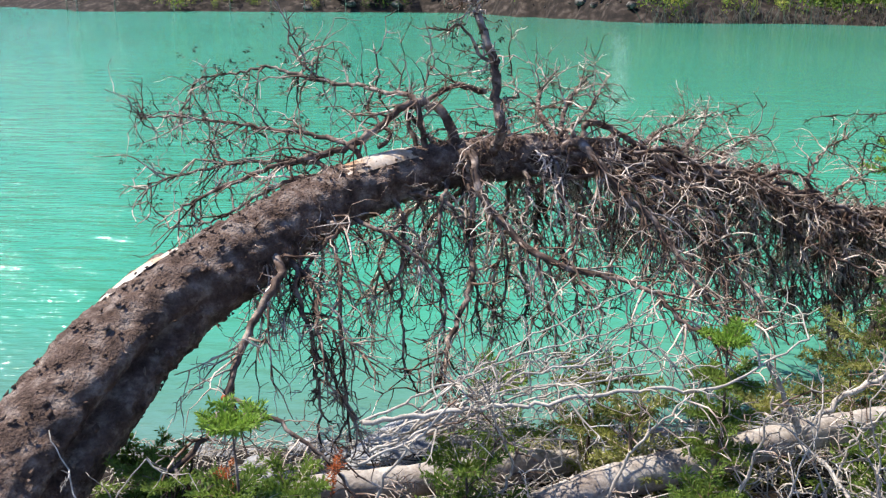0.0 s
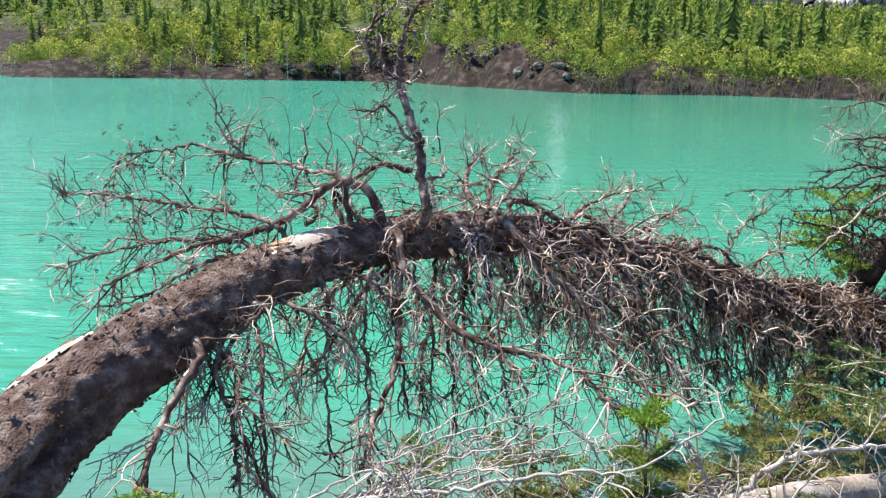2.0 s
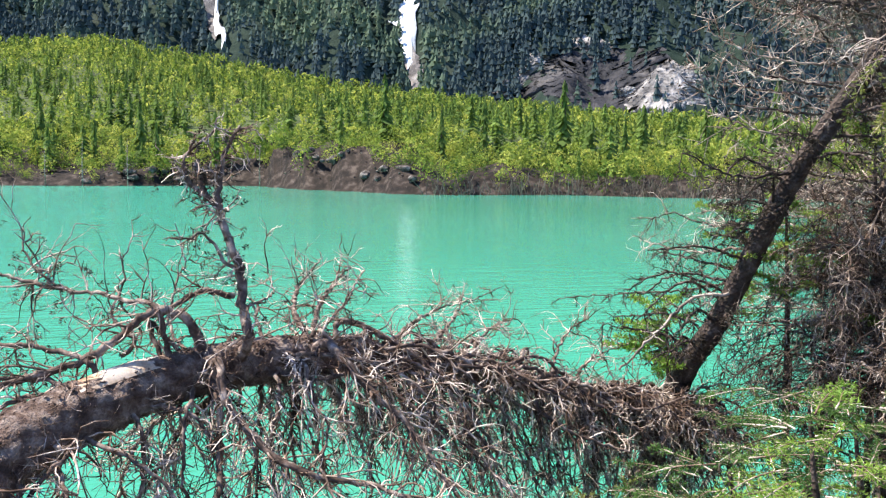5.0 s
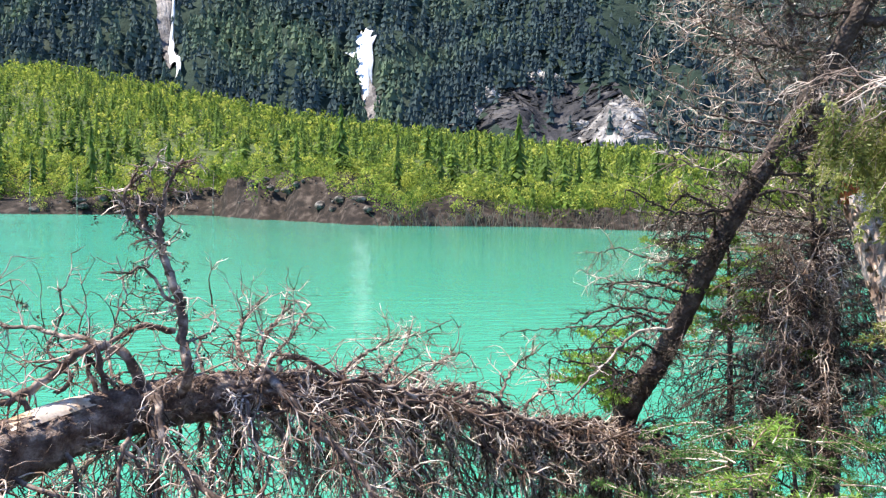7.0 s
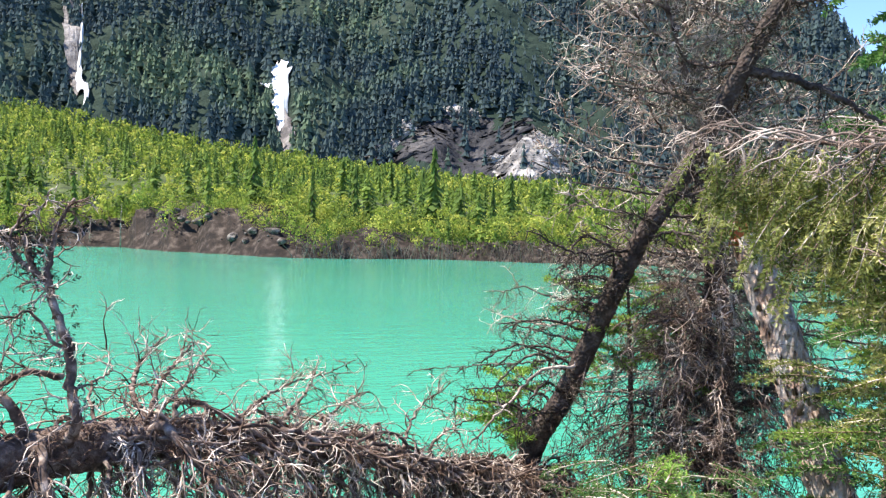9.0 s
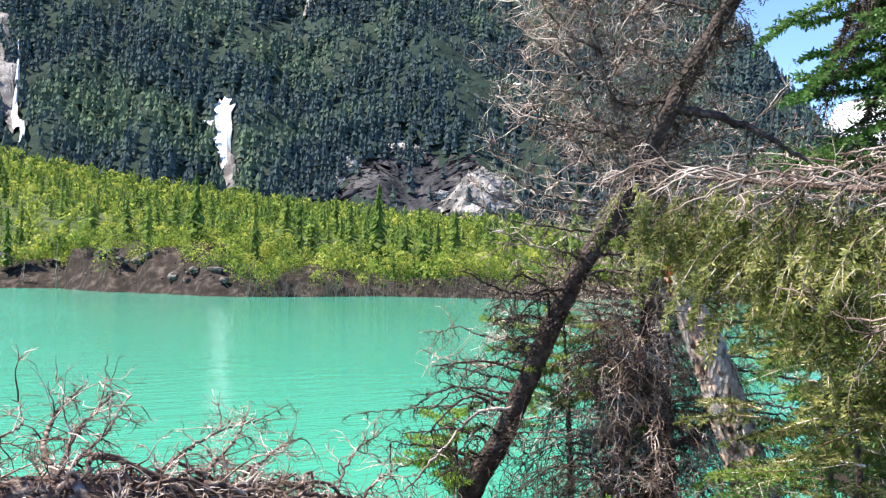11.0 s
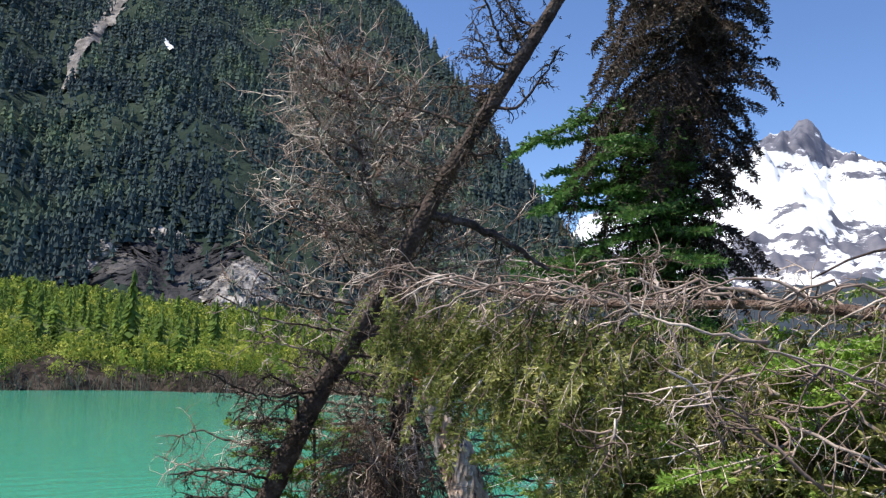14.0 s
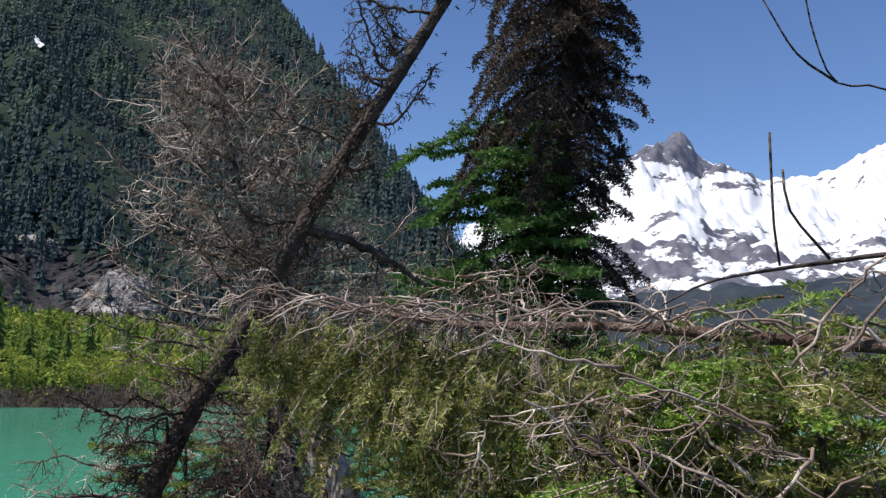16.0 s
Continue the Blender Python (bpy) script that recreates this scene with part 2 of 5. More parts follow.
# ---- mesh helpers ----
class Build:
    """Collects points, quads and triangles for one mesh."""

    def __init__(self):
        self.v, self.q, self.t, self.n = [], [], [], 0

    def add(self, v, q=None, t=None):
        v = np.asarray(v, dtype=np.float32).reshape(-1, 3)
        if q is not None and len(q):
            self.q.append(np.asarray(q, dtype=np.int32) + self.n)
        if t is not None and len(t):
            self.t.append(np.asarray(t, dtype=np.int32) + self.n)
        self.v.append(v)
        self.n += len(v)

    def mesh(self, name, mat, smooth=True):
        me = bpy.data.meshes.new(name)
        v = np.concatenate(self.v) if self.v else np.zeros((0, 3), np.float32)
        q = np.concatenate(self.q) if self.q else np.zeros((0, 4), np.int32)
        t = np.concatenate(self.t) if self.t else np.zeros((0, 3), np.int32)
        me.vertices.add(len(v))
        me.vertices.foreach_set("co", v.ravel())
        me.loops.add(q.size + t.size)
        me.loops.foreach_set("vertex_index", np.concatenate([q.ravel(), t.ravel()]).astype(np.int32))
        me.polygons.add(len(q) + len(t))
        me.polygons.foreach_set("loop_start", np.concatenate([np.arange(len(q)) * 4, q.size + np.arange(len(t)) * 3]).astype(np.int32))
        me.polygons.foreach_set("use_smooth", np.full(len(q) + len(t), smooth))
        me.update(calc_edges=True)
        me.validate()
        me.materials.append(mat)
        return me


def piece(name, build, mat, parent=None, label="", smooth=True):
    ob = new(name, build.mesh(name, mat, smooth))
    if parent is not None:
        ob.parent = parent
        ob.matrix_parent_inverse = parent.matrix_basis.inverted()
    return tagged(ob, label)


def thing(name, at, label, category, group="", kind=""):
    ob = new(name)
    ob.location = at
    bpy.context.view_layer.update()
    return tagged(ob, label, category, group, kind)


def unit(v):
    return v / max(1e-9, float(np.sqrt((v * v).sum())))


def curve(pts, step):
    """Points of a smooth line through the given ones."""
    p = np.array(pts, float)
    p = np.vstack([2 * p[0] - p[1], p, 2 * p[-1] - p[-2]])
    out = []
    for i in range(1, len(p) - 2):
        n = max(2, int(np.linalg.norm(p[i + 1] - p[i]) / step))
        for k in range(n):
            t = k / n
            out.append(0.5 * (2 * p[i] + (p[i + 1] - p[i - 1]) * t + (2 * p[i - 1] - 5 * p[i] + 4 * p[i + 1] - p[i + 2]) * t * t + (3 * p[i] - p[i - 1] - 3 * p[i + 1] + p[i + 2]) * t ** 3))
    out.append(p[-2])
    return np.array(out)


def tube(bd, pts, rad, sides=4, rough=0.0, cap=True, rnd=None):
    pts = np.asarray(pts, float)
    n = len(pts)
    tan = np.gradient(pts, axis=0)
    tan /= np.linalg.norm(tan, axis=1)[:, None] + 1e-9
    ref = np.array([0.31, 0.17, 0.93]) if abs(tan[:, 2]).mean() < 0.8 else np.array([0.9, 0.4, 0.1])
    a = np.cross(tan, ref)
    a /= np.linalg.norm(a, axis=1)[:, None] + 1e-9
    b2 = np.cross(tan, a)
    ang = np.arange(sides) * 2 * np.pi / sides
    r = np.broadcast_to(np.asarray(rad, float), (n,))[:, None] * np.ones(sides)
    if rough:
        r = r * (1 + rough * (rnd.random((n, sides)) - 0.5))
    v = pts[:, None] + r[..., None] * (np.cos(ang)[None, :, None] * a[:, None] + np.sin(ang)[None, :, None] * b2[:, None])
    i, j = np.meshgrid(np.arange(n - 1), np.arange(sides), indexing="ij")
    k = (j + 1) % sides
    q = np.stack([i * sides + j, i * sides + k, (i + 1) * sides + k, (i + 1) * sides + j], -1).reshape(-1, 4)
    v = v.reshape(-1, 3)
    t = None
    if cap:
        v = np.vstack([v, pts[0], pts[-1]])
        e = np.arange(sides)
        t = np.vstack([np.stack([np.full(sides, n * sides), (e + 1) % sides, e], -1), np.stack([np.full(sides, n * sides + 1), (n - 1) * sides + e, (n - 1) * sides + (e + 1) % sides], -1)])
    bd.add(v, q, t)


def tubes(bd, pts, rad, sides):
    """Many thin tubes at once: points (m, n, 3), radii (m, n)."""
    m, n = pts.shape[:2]
    tan = np.gradient(pts, axis=1)
    tan /= np.linalg.norm(tan, axis=2)[..., None] + 1e-9
    ref = np.where(np.abs(tan[:, :1, 2:]) < 0.8, np.array([0.31, 0.17, 0.93]), np.array([0.9, 0.4, 0.1]))
    a = np.cross(tan, ref)
    a /= np.linalg.norm(a, axis=2)[..., None] + 1e-9
    b2 = np.cross(tan, a)
    ang = np.arange(sides) * 2 * np.pi / sides
    v = pts[:, :, None] + rad[:, :, None, None] * (np.cos(ang)[:, None] * a[:, :, None] + np.sin(ang)[:, None] * b2[:, :, None])
    i, j = np.meshgrid(np.arange(n - 1), np.arange(sides), indexing="ij")
    k = (j + 1) % sides
    q = np.stack([i * sides + j, i * sides + k, (i + 1) * sides + k, (i + 1) * sides + j], -1).reshape(-1, 4)
    bd.add(v.reshape(-1, 3), (q[None] + (np.arange(m) * n * sides)[:, None, None]).reshape(-1, 4))


def twigs(bd, rnd, p, d, length, r, level, droop=0.3, wild=0.25, kids=(4, 1)):
    """Crooked dead twigs with side twigs: arrays of starts, directions and lengths."""
    m, n = len(p), (3, 3, 5)[level]
    s = (length / n)[:, None]
    pts, dirs = [p], [d]
    for _ in range(n):
        d = d + (rnd.random((m, 3)) - 0.5) * wild * 2
        d[:, 2] -= droop * s[:, 0] * 2.2
        d = d / (np.linalg.norm(d, axis=1)[:, None] + 1e-9)
        p = p + d * s
        pts.append(p)
        dirs.append(d)
    pts, dirs = np.stack(pts, 1), np.stack(dirs, 1)
    tubes(bd, pts, r[:, None] * np.linspace(1, 0.4, n + 1)[None], 3)
    if level > 0:
        kk = kids[0] if level == 2 else kids[1]
        idx = np.repeat(np.arange(m), kk)
        at = 1 + (rnd.random(m * kk) * (n - 0.01)).astype(int)
        dd = dirs[idx, at]
        side = np.cross(dd, rnd.random((m * kk, 3)) - 0.5)
        side /= np.linalg.norm(side, axis=1)[:, None] + 1e-9
        cd = dd * (0.35 + rnd.random(m * kk) * 0.7)[:, None] + side
        cd /= np.linalg.norm(cd, axis=1)[:, None]
        twigs(bd, rnd, pts[idx, at], cd, length[idx] * (0.25 + 0.35 * rnd.random(m * kk)), np.maximum(r[idx] * 0.6, 0.001), level - 1, droop, wild, kids)


def needles(bd, rnd, p0, d, length, count, nl, nw, flat=0.5):
    """Needles round twigs: arrays of starts, directions and lengths, count needles on each."""
    p0, d = np.repeat(np.asarray(p0, float), count, 0), np.repeat(np.asarray(d, float), count, 0)
    length = np.repeat(np.asarray(length, float), count)
    m = len(p0)
    t = rnd.random(m)
    side = rnd.normal(size=(m, 3))
    side[:, 2] *= flat
    side -= (side * d).sum(1)[:, None] * d
    side /= np.linalg.norm(side, axis=1)[:, None] + 1e-9
    nd = side + d * (0.4 + 0.5 * rnd.random(m))[:, None]
    nd /= np.linalg.norm(nd, axis=1)[:, None]
    base = p0 + d * (t * length)[:, None]
    wv = np.cross(nd, rnd.normal(size=(m, 3)))
    wv /= np.linalg.norm(wv, axis=1)[:, None] + 1e-9
    ll = nl * (0.7 + 0.6 * rnd.random(m))
    mid = base + nd * (ll * 0.55)[:, None]
    tip = base + nd * ll[:, None]
    v = np.stack([base, mid + wv * nw, tip, mid - wv * nw], 1).reshape(-1, 3)
    bd.add(v, np.arange(m * 4).reshape(-1, 4))


def bough(wood, leaf, rnd, p, d, length, r, droop, gap=0.05, nl=0.02, nw=0.0016, count=26, hang=0.0):
    """A fir bough: a stem with side twigs in a flat fan, set with needles."""
    n = max(5, int(length / 0.06))
    s = length / n
    pts, ps, ds, ls = [p], [], [], []
    for i in range(n):
        d = unit(d + (rnd.random(3) - 0.5) * 0.16 + np.array([0, 0, -droop * s]))
        p = p + d * s
        pts.append(p)
        side = unit(np.cross(d, (0, 0, 1)))
        for sg in (-1, 1):
            if rnd.random() < 0.85:
                sd = unit(d * 0.6 + side * sg * (0.8 + 0.3 * rnd.random()) + np.array([0, 0, rnd.random() * 0.3 - 0.15 - hang]))
                ps.append(p)
                ds.append(sd)
                ls.append(max(0.04, length * 0.42 * (1 - 0.75 * i / n) * (0.6 + 0.6 * rnd.random())))
        ps.append(p - d * s)
        ds.append(d)
        ls.append(s)
    tube(wood, pts, np.linspace(r, r * 0.3, n + 1), 4, cap=False)
    for a, b2, c2 in zip(ps, ds, ls):
        tube(wood, [a, a + b2 * c2], [r * 0.3, r * 0.15], 3, cap=False)
    needles(leaf, rnd, ps, ds, ls, count, nl, nw)


def scatter(bd, tv, tq, tt, at, size, turn, wide=None):
    """Copies of one small shape, joined: places, sizes and turns."""
    m, k = len(at), len(tv)
    c, s = np.cos(turn)[:, None], np.sin(turn)[:, None]
    wide = size if wide is None else wide
    x, y, z = tv[None, :, 0] * wide[:, None], tv[None, :, 1] * wide[:, None], tv[None, :, 2] * size[:, None]
    v = np.stack([x * c - y * s, x * s + y * c, z], -1) + at[:, None]
    off = (np.arange(m) * k)[:, None, None]
    bd.add(v.reshape(-1, 3), (tq[None] + off).reshape(-1, 4) if tq is not None else None, (tt[None] + off).reshape(-1, 3) if tt is not None else None)


def lump(v, scale, amount):
    """Pushes points in and out by noise."""
    return np.array([p + np.array(noise.noise_vector(Vector(p * scale))) * amount for p in v])


def fnoise(x, y, f, octs=4):
    out = np.zeros(x.shape)
    xs, ys = x.ravel(), y.ravel()
    out = np.array([noise.fractal(Vector((a * f, b * f, 3.7)), 1.0, 2.0, octs) for a, b in zip(xs, ys)])
    return out.reshape(x.shape)


def grid(name, x, y, z, mat):
    bd = Build()
    nx, ny = x.shape
    i, j = np.meshgrid(np.arange(nx - 1), np.arange(ny - 1), indexing="ij")
    q = np.stack([i * ny + j, (i + 1) * ny + j, (i + 1) * ny + j + 1, i * ny + j + 1], -1).reshape(-1, 4)
    bd.add(np.stack([x, y, z], -1), q)
    return piece(name, bd, mat)


# ---- the land ----
def smooth(t):
    t = np.clip(t, 0, 1)
    return t * t * (3 - 2 * t)


def edge(x):
    """The near shore: y of the water's edge."""
    return 4.15 + 0.12 * x + 3.2 * np.exp(-((x - 10.2) / 1.25) ** 2) - 0.5 * smooth((-x - 1) / 4) - 1.4 * np.exp(-((x - 6.2) / 1.7) ** 2)


def inland(x, y):
    """Metres past the far shore, and along it."""
    v = 0.8 * (x - 24.7) - 0.6 * (y - 66.8)
    u = 0.6 * (x - 24.7) + 0.8 * (y - 66.8)
    return u - 2.5 * np.sin(v * 0.11) - 1.5 * np.sin(v * 0.31 + 1) - 9.0 * np.exp(-((v + 34) / 13) ** 2) + 10 * smooth((-v - 50) / 25), v


def height(x, y):
    u, v = inland(x, y)
    rise = np.interp(v / (np.maximum(u, 0) + 100), [-1.0, -0.8, -0.6, -0.45, -0.35, -0.1, 0.1, 0.5], [0.235, 0.21, 0.155, 0.115, 0.095, 0.05, 0.04, 0.03])
    raw = np.exp(-((v + 28) / 15) ** 2) * (1 + 0.25 * np.sin(v * 0.9) + 0.2 * np.sin(v * 0.37 + 2))
    far = 0.12 + np.minimum(u, 2.5) * 0.2 + (0.6 + 2.7 * raw) * smooth(u / (1.9 - 0.8 * raw)) + rise * np.maximum(u - 3, 0)
    w = edge(x) - y
    near = 0.92 * (1 - np.exp(-np.maximum(w, 0) / 1.7)) + 0.03 * np.maximum(w - 3, 0)
    bed = -np.clip(np.minimum(-w * 0.3, -u * 0.4), 0, 2.5)
    return np.where(u > 0, np.minimum(far, 75), np.where(w > 0, near, bed))


g = np.linspace(-1, 1, 230)
gx = 14 * g + 900 * g ** 5 * np.abs(g)
h = np.linspace(-1, 1, 280)
gy = 4.0 + 16 * h + 60 * h ** 3 + 950 * h ** 5 * np.abs(h)
X, Y = np.meshgrid(gx, gy, indexing="ij")
U, V = inland(X, Y)
Z = height(X, Y) + fnoise(X, Y, 1.1) * 0.07 * (np.abs(X) < 40) + np.where(U > 1, fnoise(X, Y, 0.14) * 0.9, 0)
tagged(grid("ground", X, Y, Z, SOIL), "brown stony lake shore rising to a green valley terrace", "ground", kind="structure")

bd = Build()
wx = np.concatenate([np.linspace(-400, -15, 12), np.linspace(-12, 12, 10), np.linspace(15, 200, 10)])
wy = np.concatenate([np.linspace(-30, 3, 5), np.linspace(5, 40, 8), np.linspace(45, 260, 12)])
X, Y = np.meshgrid(wx, wy, indexing="ij")
tagged(grid("water", X, Y, X * 0, WATER), "turquoise milky glacial lake with small ripples", "water", kind="structure")

# the forested mountain: uphill s, along q
NS, NQ = np.array([0.35, 0.937]), np.array([0.937, -0.35])


def slope_height(q, s):
    fall = 1 - smooth((q - 236 - 0.02 * (s - 500)) / 80)
    return (0.8 * (s - 340)) * fall


def on_mountain(q, s, dz=0.0):
    q, s = np.asarray(q, float), np.asarray(s, float)
    return np.stack([q * NQ[0] + s * NS[0], q * NQ[1] + s * NS[1], slope_height(q, s) + rumple(q, s) + dz], -1)


def rumple(q, s):
    return 7 * np.sin(q * 0.047 + 0.6 * np.sin(s * 0.013)) * smooth((s - 360) / 120) + 3.5 * np.sin(q * 0.13 + s * 0.021)


q, s = np.meshgrid(np.linspace(-620, 420, 170), np.linspace(325, 1250, 150), indexing="ij")
P = on_mountain(q, s)
P[..., 2] += fnoise(q, s, 0.03, 5) * 9 * smooth((s - 345) / 60)
tagged(grid("mountain", P[..., 0], P[..., 1], P[..., 2], SLOPE_SHADED), "steep mountainside grown with conifers, dark tree shade in its colour", "mountain", kind="structure")

# the far snow peak: along l, towards the viewer k
TO, AL = unit(np.array([0.895, 0.446])), unit(np.array([0.446, -0.895]))
l, k = np.meshgrid(np.linspace(-500, 760, 340), np.linspace(0, 1, 120), indexing="ij")
sk_l = [-900, -260, -152, -100, -70, -25, -5, 11, 25, 49, 100, 179, 252, 353, 455, 600, 1500]
sk_z = [330, 430, 507, 545, 566, 566, 590, 594, 590, 536, 505, 462, 460, 473, 525, 590, 700]
top = np.interp(l, sk_l, sk_z) * 1.02 + fnoise(l, l * 0, 0.035, 6) * 10
ridge = np.abs(fnoise(l, k * 900, 0.0055, 6))
zz = top * (1 - k) ** 1.05 + (ridge - 0.3) * 135 * smooth(k * 5) * (1 - k) + fnoise(l, k * 900, 0.03, 6) * 15 * smooth(k * 8)
dd = 2180 - 1300 * k
px, py = TO[0] * dd + AL[0] * (l + 5), TO[1] * dd + AL[1] * (l + 5)
tagged(grid("snow_peak", px, py, zz, PEAK), "distant rocky summit under glacier snow", "mountain", kind="structure")

# a dark wooded ridge at the glacier's foot, blue with painted haze
l, k = np.meshgrid(np.linspace(-500, 900, 120), np.linspace(0, 1, 20), indexing="ij")
dd = 900 - 250 * k
zz = (82 + 14 * np.sin(l * 0.006) + fnoise(l, k * 200, 0.03, 4) * 9) * (1 - k) + 5
tagged(grid("valley_ridge", TO[0] * dd + AL[0] * l, TO[1] * dd + AL[1] * l, zz, HILL_HAZED), "low dark wooded ridge at the foot of the glacier, blue haze in its colour", "hill", kind="structure")


# ---- far woods ----
def conifer_shape(rnd, layers, arms, slim):
    """A small conifer as ragged whorls of drooping boughs on a stem, one unit high."""
    v, q, t = [], [], []
    for i in range(layers):
        z = 0.1 + 0.86 * i / layers
        r = slim * (1 - z) ** 0.8 * (0.8 + 0.4 * rnd.random()) + 0.015
        for a in range(arms):
            an = 2 * np.pi * (a + rnd.random() * 0.7) / arms + i
            rr = r * (0.4 + 0.85 * rnd.random())
            c, s2 = np.cos(an), np.sin(an)
            o = len(v)
            wd = 0.32 * rr
            dz = 0.05 + 0.04 * rnd.random()
            v += [(0, 0, z + 0.05), (c * rr * 0.6 - s2 * wd, s2 * rr * 0.6 + c * wd, z - dz * 0.3), (c * rr, s2 * rr, z - dz), (c * rr * 0.6 + s2 * wd, s2 * rr * 0.6 - c * wd, z - dz * 0.5)]
            q.append((o, o + 1, o + 2, o + 3))
    o = len(v)
    v += [(0.012, 0, 0), (-0.006, 0.01, 0), (-0.006, -0.01, 0), (0, 0, 1.0)]
    t += [(o, o + 1, o + 3), (o + 1, o + 2, o + 3), (o + 2, o, o + 3)]
    return np.array(v), np.array(q), np.array(t)


def spire_shape(rnd, layers, slim):
    """A slender spruce far off: ragged skirts one over the other, one unit high."""
    v, t = [], []
    for i in range(layers):
        z = 0.06 + 0.86 * i / layers
        r = slim * (1 - z) ** 0.85 + 0.012
        o = len(v)
        v.append((0, 0, min(1.0, z + 0.3 - 0.12 * i / layers)))
        for a in range(6):
            an = 2 * np.pi * (a + 0.5 * rnd.random()) / 6 + i * 0.7
            rr = r * (0.6 if a % 2 else 1.15) * (0.75 + 0.5 * rnd.random())
            v.append((np.cos(an) * rr, np.sin(an) * rr, z + (0.05 if a % 2 else -0.02) * rnd.random()))
            t.append((o, o + 1 + a, o + 1 + (a + 1) % 6))
    return np.array(v), np.array(t)


def shrub_shape(rnd, n, fine):
    """A bush of loose leaf clumps, one unit high."""
    v, q = [], []
    for i in range(n):
        z = rnd.random() ** 0.7
        r = 0.55 * np.sqrt(max(0.05, 1 - (2 * z - 0.9) ** 2)) * (0.5 + 0.5 * rnd.random())
        an = rnd.random() * 2 * np.pi
        lobe = 1 + 0.3 * np.sin(3 * an + 5 * z)
        c = np.array([r * lobe * np.cos(an), r * lobe * np.sin(an), z * 0.95 + 0.02])
        out = unit((c - [0, 0, 0.35]) * [1, 1, 0.35] + rnd.normal(size=3) * 0.3)
        a = unit(np.cross(out, rnd.normal(size=3))) * (0.08 + 0.07 * rnd.random()) * fine
        b2 = unit(np.cross(out, a)) * (0.06 + 0.06 * rnd.random()) * fine
        o = len(v)
        v += [c - a, c - b2 * 0.8, c + a, c + b2]
        q.append((o, o + 1, o + 2, o + 3))
    return np.array(v), np.array(q)


def far_points(rnd, n, u0, u1, v0, v1, power=1.0, least=0.4):
    u = u0 + (u1 - u0) * rnd.random(n) ** power
    v = v0 + (v1 - v0) * rnd.random(n)
    x = 24.7 + 0.8 * v + 0.6 * u
    y = 66.8 - 0.6 * v + 0.8 * u
    uu, vv = inland(x, y)
    ok = (uu > least) & (x > -0.42 * y - 10)
    x, y, uu, vv = x[ok], y[ok], uu[ok], vv[ok]
    return np.stack([x, y, height(x, y)], -1), uu, vv


rnd = np.random.default_rng(11)
bd = Build()
for kk in range(6):
    for n, u0, u1, v0, v1, pw, cards, fine in ((400, -8, 24, -90, 70, 1.0, 140, 0.44), (720, 10, 300, -330, 75, 1.25, 56, 0.8)):
        tv, tq = shrub_shape(rnd, cards, fine)
        at, uu, vv = far_points(rnd, n, u0, u1, v0, v1, pw)
        bare = (np.abs(vv + 28) < 15) & (uu < 1.2) & (rnd.random(len(uu)) < 0.5)
        bare |= (vv > -8) & (uu < 0.8) & (rnd.random(len(uu)) < 0.35)
        at, uu = at[~bare], uu[~bare]
        size = (0.9 + 1.7 * rnd.random(len(at)) ** 1.5) * (1 + 0.006 * uu)
        scatter(bd, tv, tq, None, at - [0, 0, 0.25], size * 1.15, rnd.random(len(at)) * 6.28, size * (0.75 + 0.55 * rnd.random(len(at))))
tagged(piece("shore_shrubs", bd, SHRUB, smooth=False), "dense yellow-green willow and alder scrub on the far shore", "shrubs", kind="stuff")

bd = Build()
for kk in range(5):
    tv, tq, tt = conifer_shape(rnd, 11, 6, 0.2 + 0.025 * kk)
    at, uu, vv = far_points(rnd, 620, 2, 330, -340, 80, 1.1)
    size = (2.0 + 4.6 * rnd.random(len(at)) ** 1.6) * (1 + 0.0015 * uu)
    scatter(bd, tv, tq, tt, at - [0, 0, 0.1], size, rnd.random(len(at)) * 6.28)
tagged(piece("terrace_conifers", bd, FAR_NEEDLE, smooth=False), "young conifers standing in the scrub beyond the lake", "trees", kind="stuff")

# bare brush and drowned stems along the far waterline
bd = Build()
at, uu, vv = far_points(rnd, 16000, -8, 9, -9, 62, 1.0, -0.7)
at = at[uu < 1.0][:1200]
at[:, 2] = np.maximum(at[:, 2], -0.1)
m = len(at)
d = rnd.normal(size=(m, 3)) * [0.22, 0.22, 0] + [0, 0, 1]
tubes(bd, at[:, None] + d[:, None] * (np.array([-0.1, 0.55, 1.0])[None, :, None] * (0.3 + 1.3 * rnd.random(m) ** 2)[:, None, None]) + rnd.normal(size=(m, 3, 3)) * 0.07, np.full((m, 3), 0.028) * np.array([1.2, 1.0, 0.7]), 3)
tagged(piece("bare_brush", bd, DEADBRUSH), "bare brown brush standing along the far waterline", "brush", kind="stuff")

# dark mountain forest, thinning upwards, open in the gullies
GULLIES = [((-75, 442), (-68, 418), (-60, 388)), ((-225, 530), (-206, 490), (-178, 445), (-155, 405)), ((-10, 700), (-21, 645), (-37, 570), (-60, 520), (-75, 480))]


def gully_gap(q, s):
    best = np.full(q.shape, 1e9)
    for line in GULLIES:
        for (q0, s0), (q1, s1) in zip(line, line[1:]):
            t = np.clip(((q - q0) * (q1 - q0) + (s - s0) * (s1 - s0)) / ((q1 - q0) ** 2 + (s1 - s0) ** 2), 0, 1)
            best = np.minimum(best, np.hypot(q - q0 - t * (q1 - q0), s - s0 - t * (s1 - s0)))
    return best


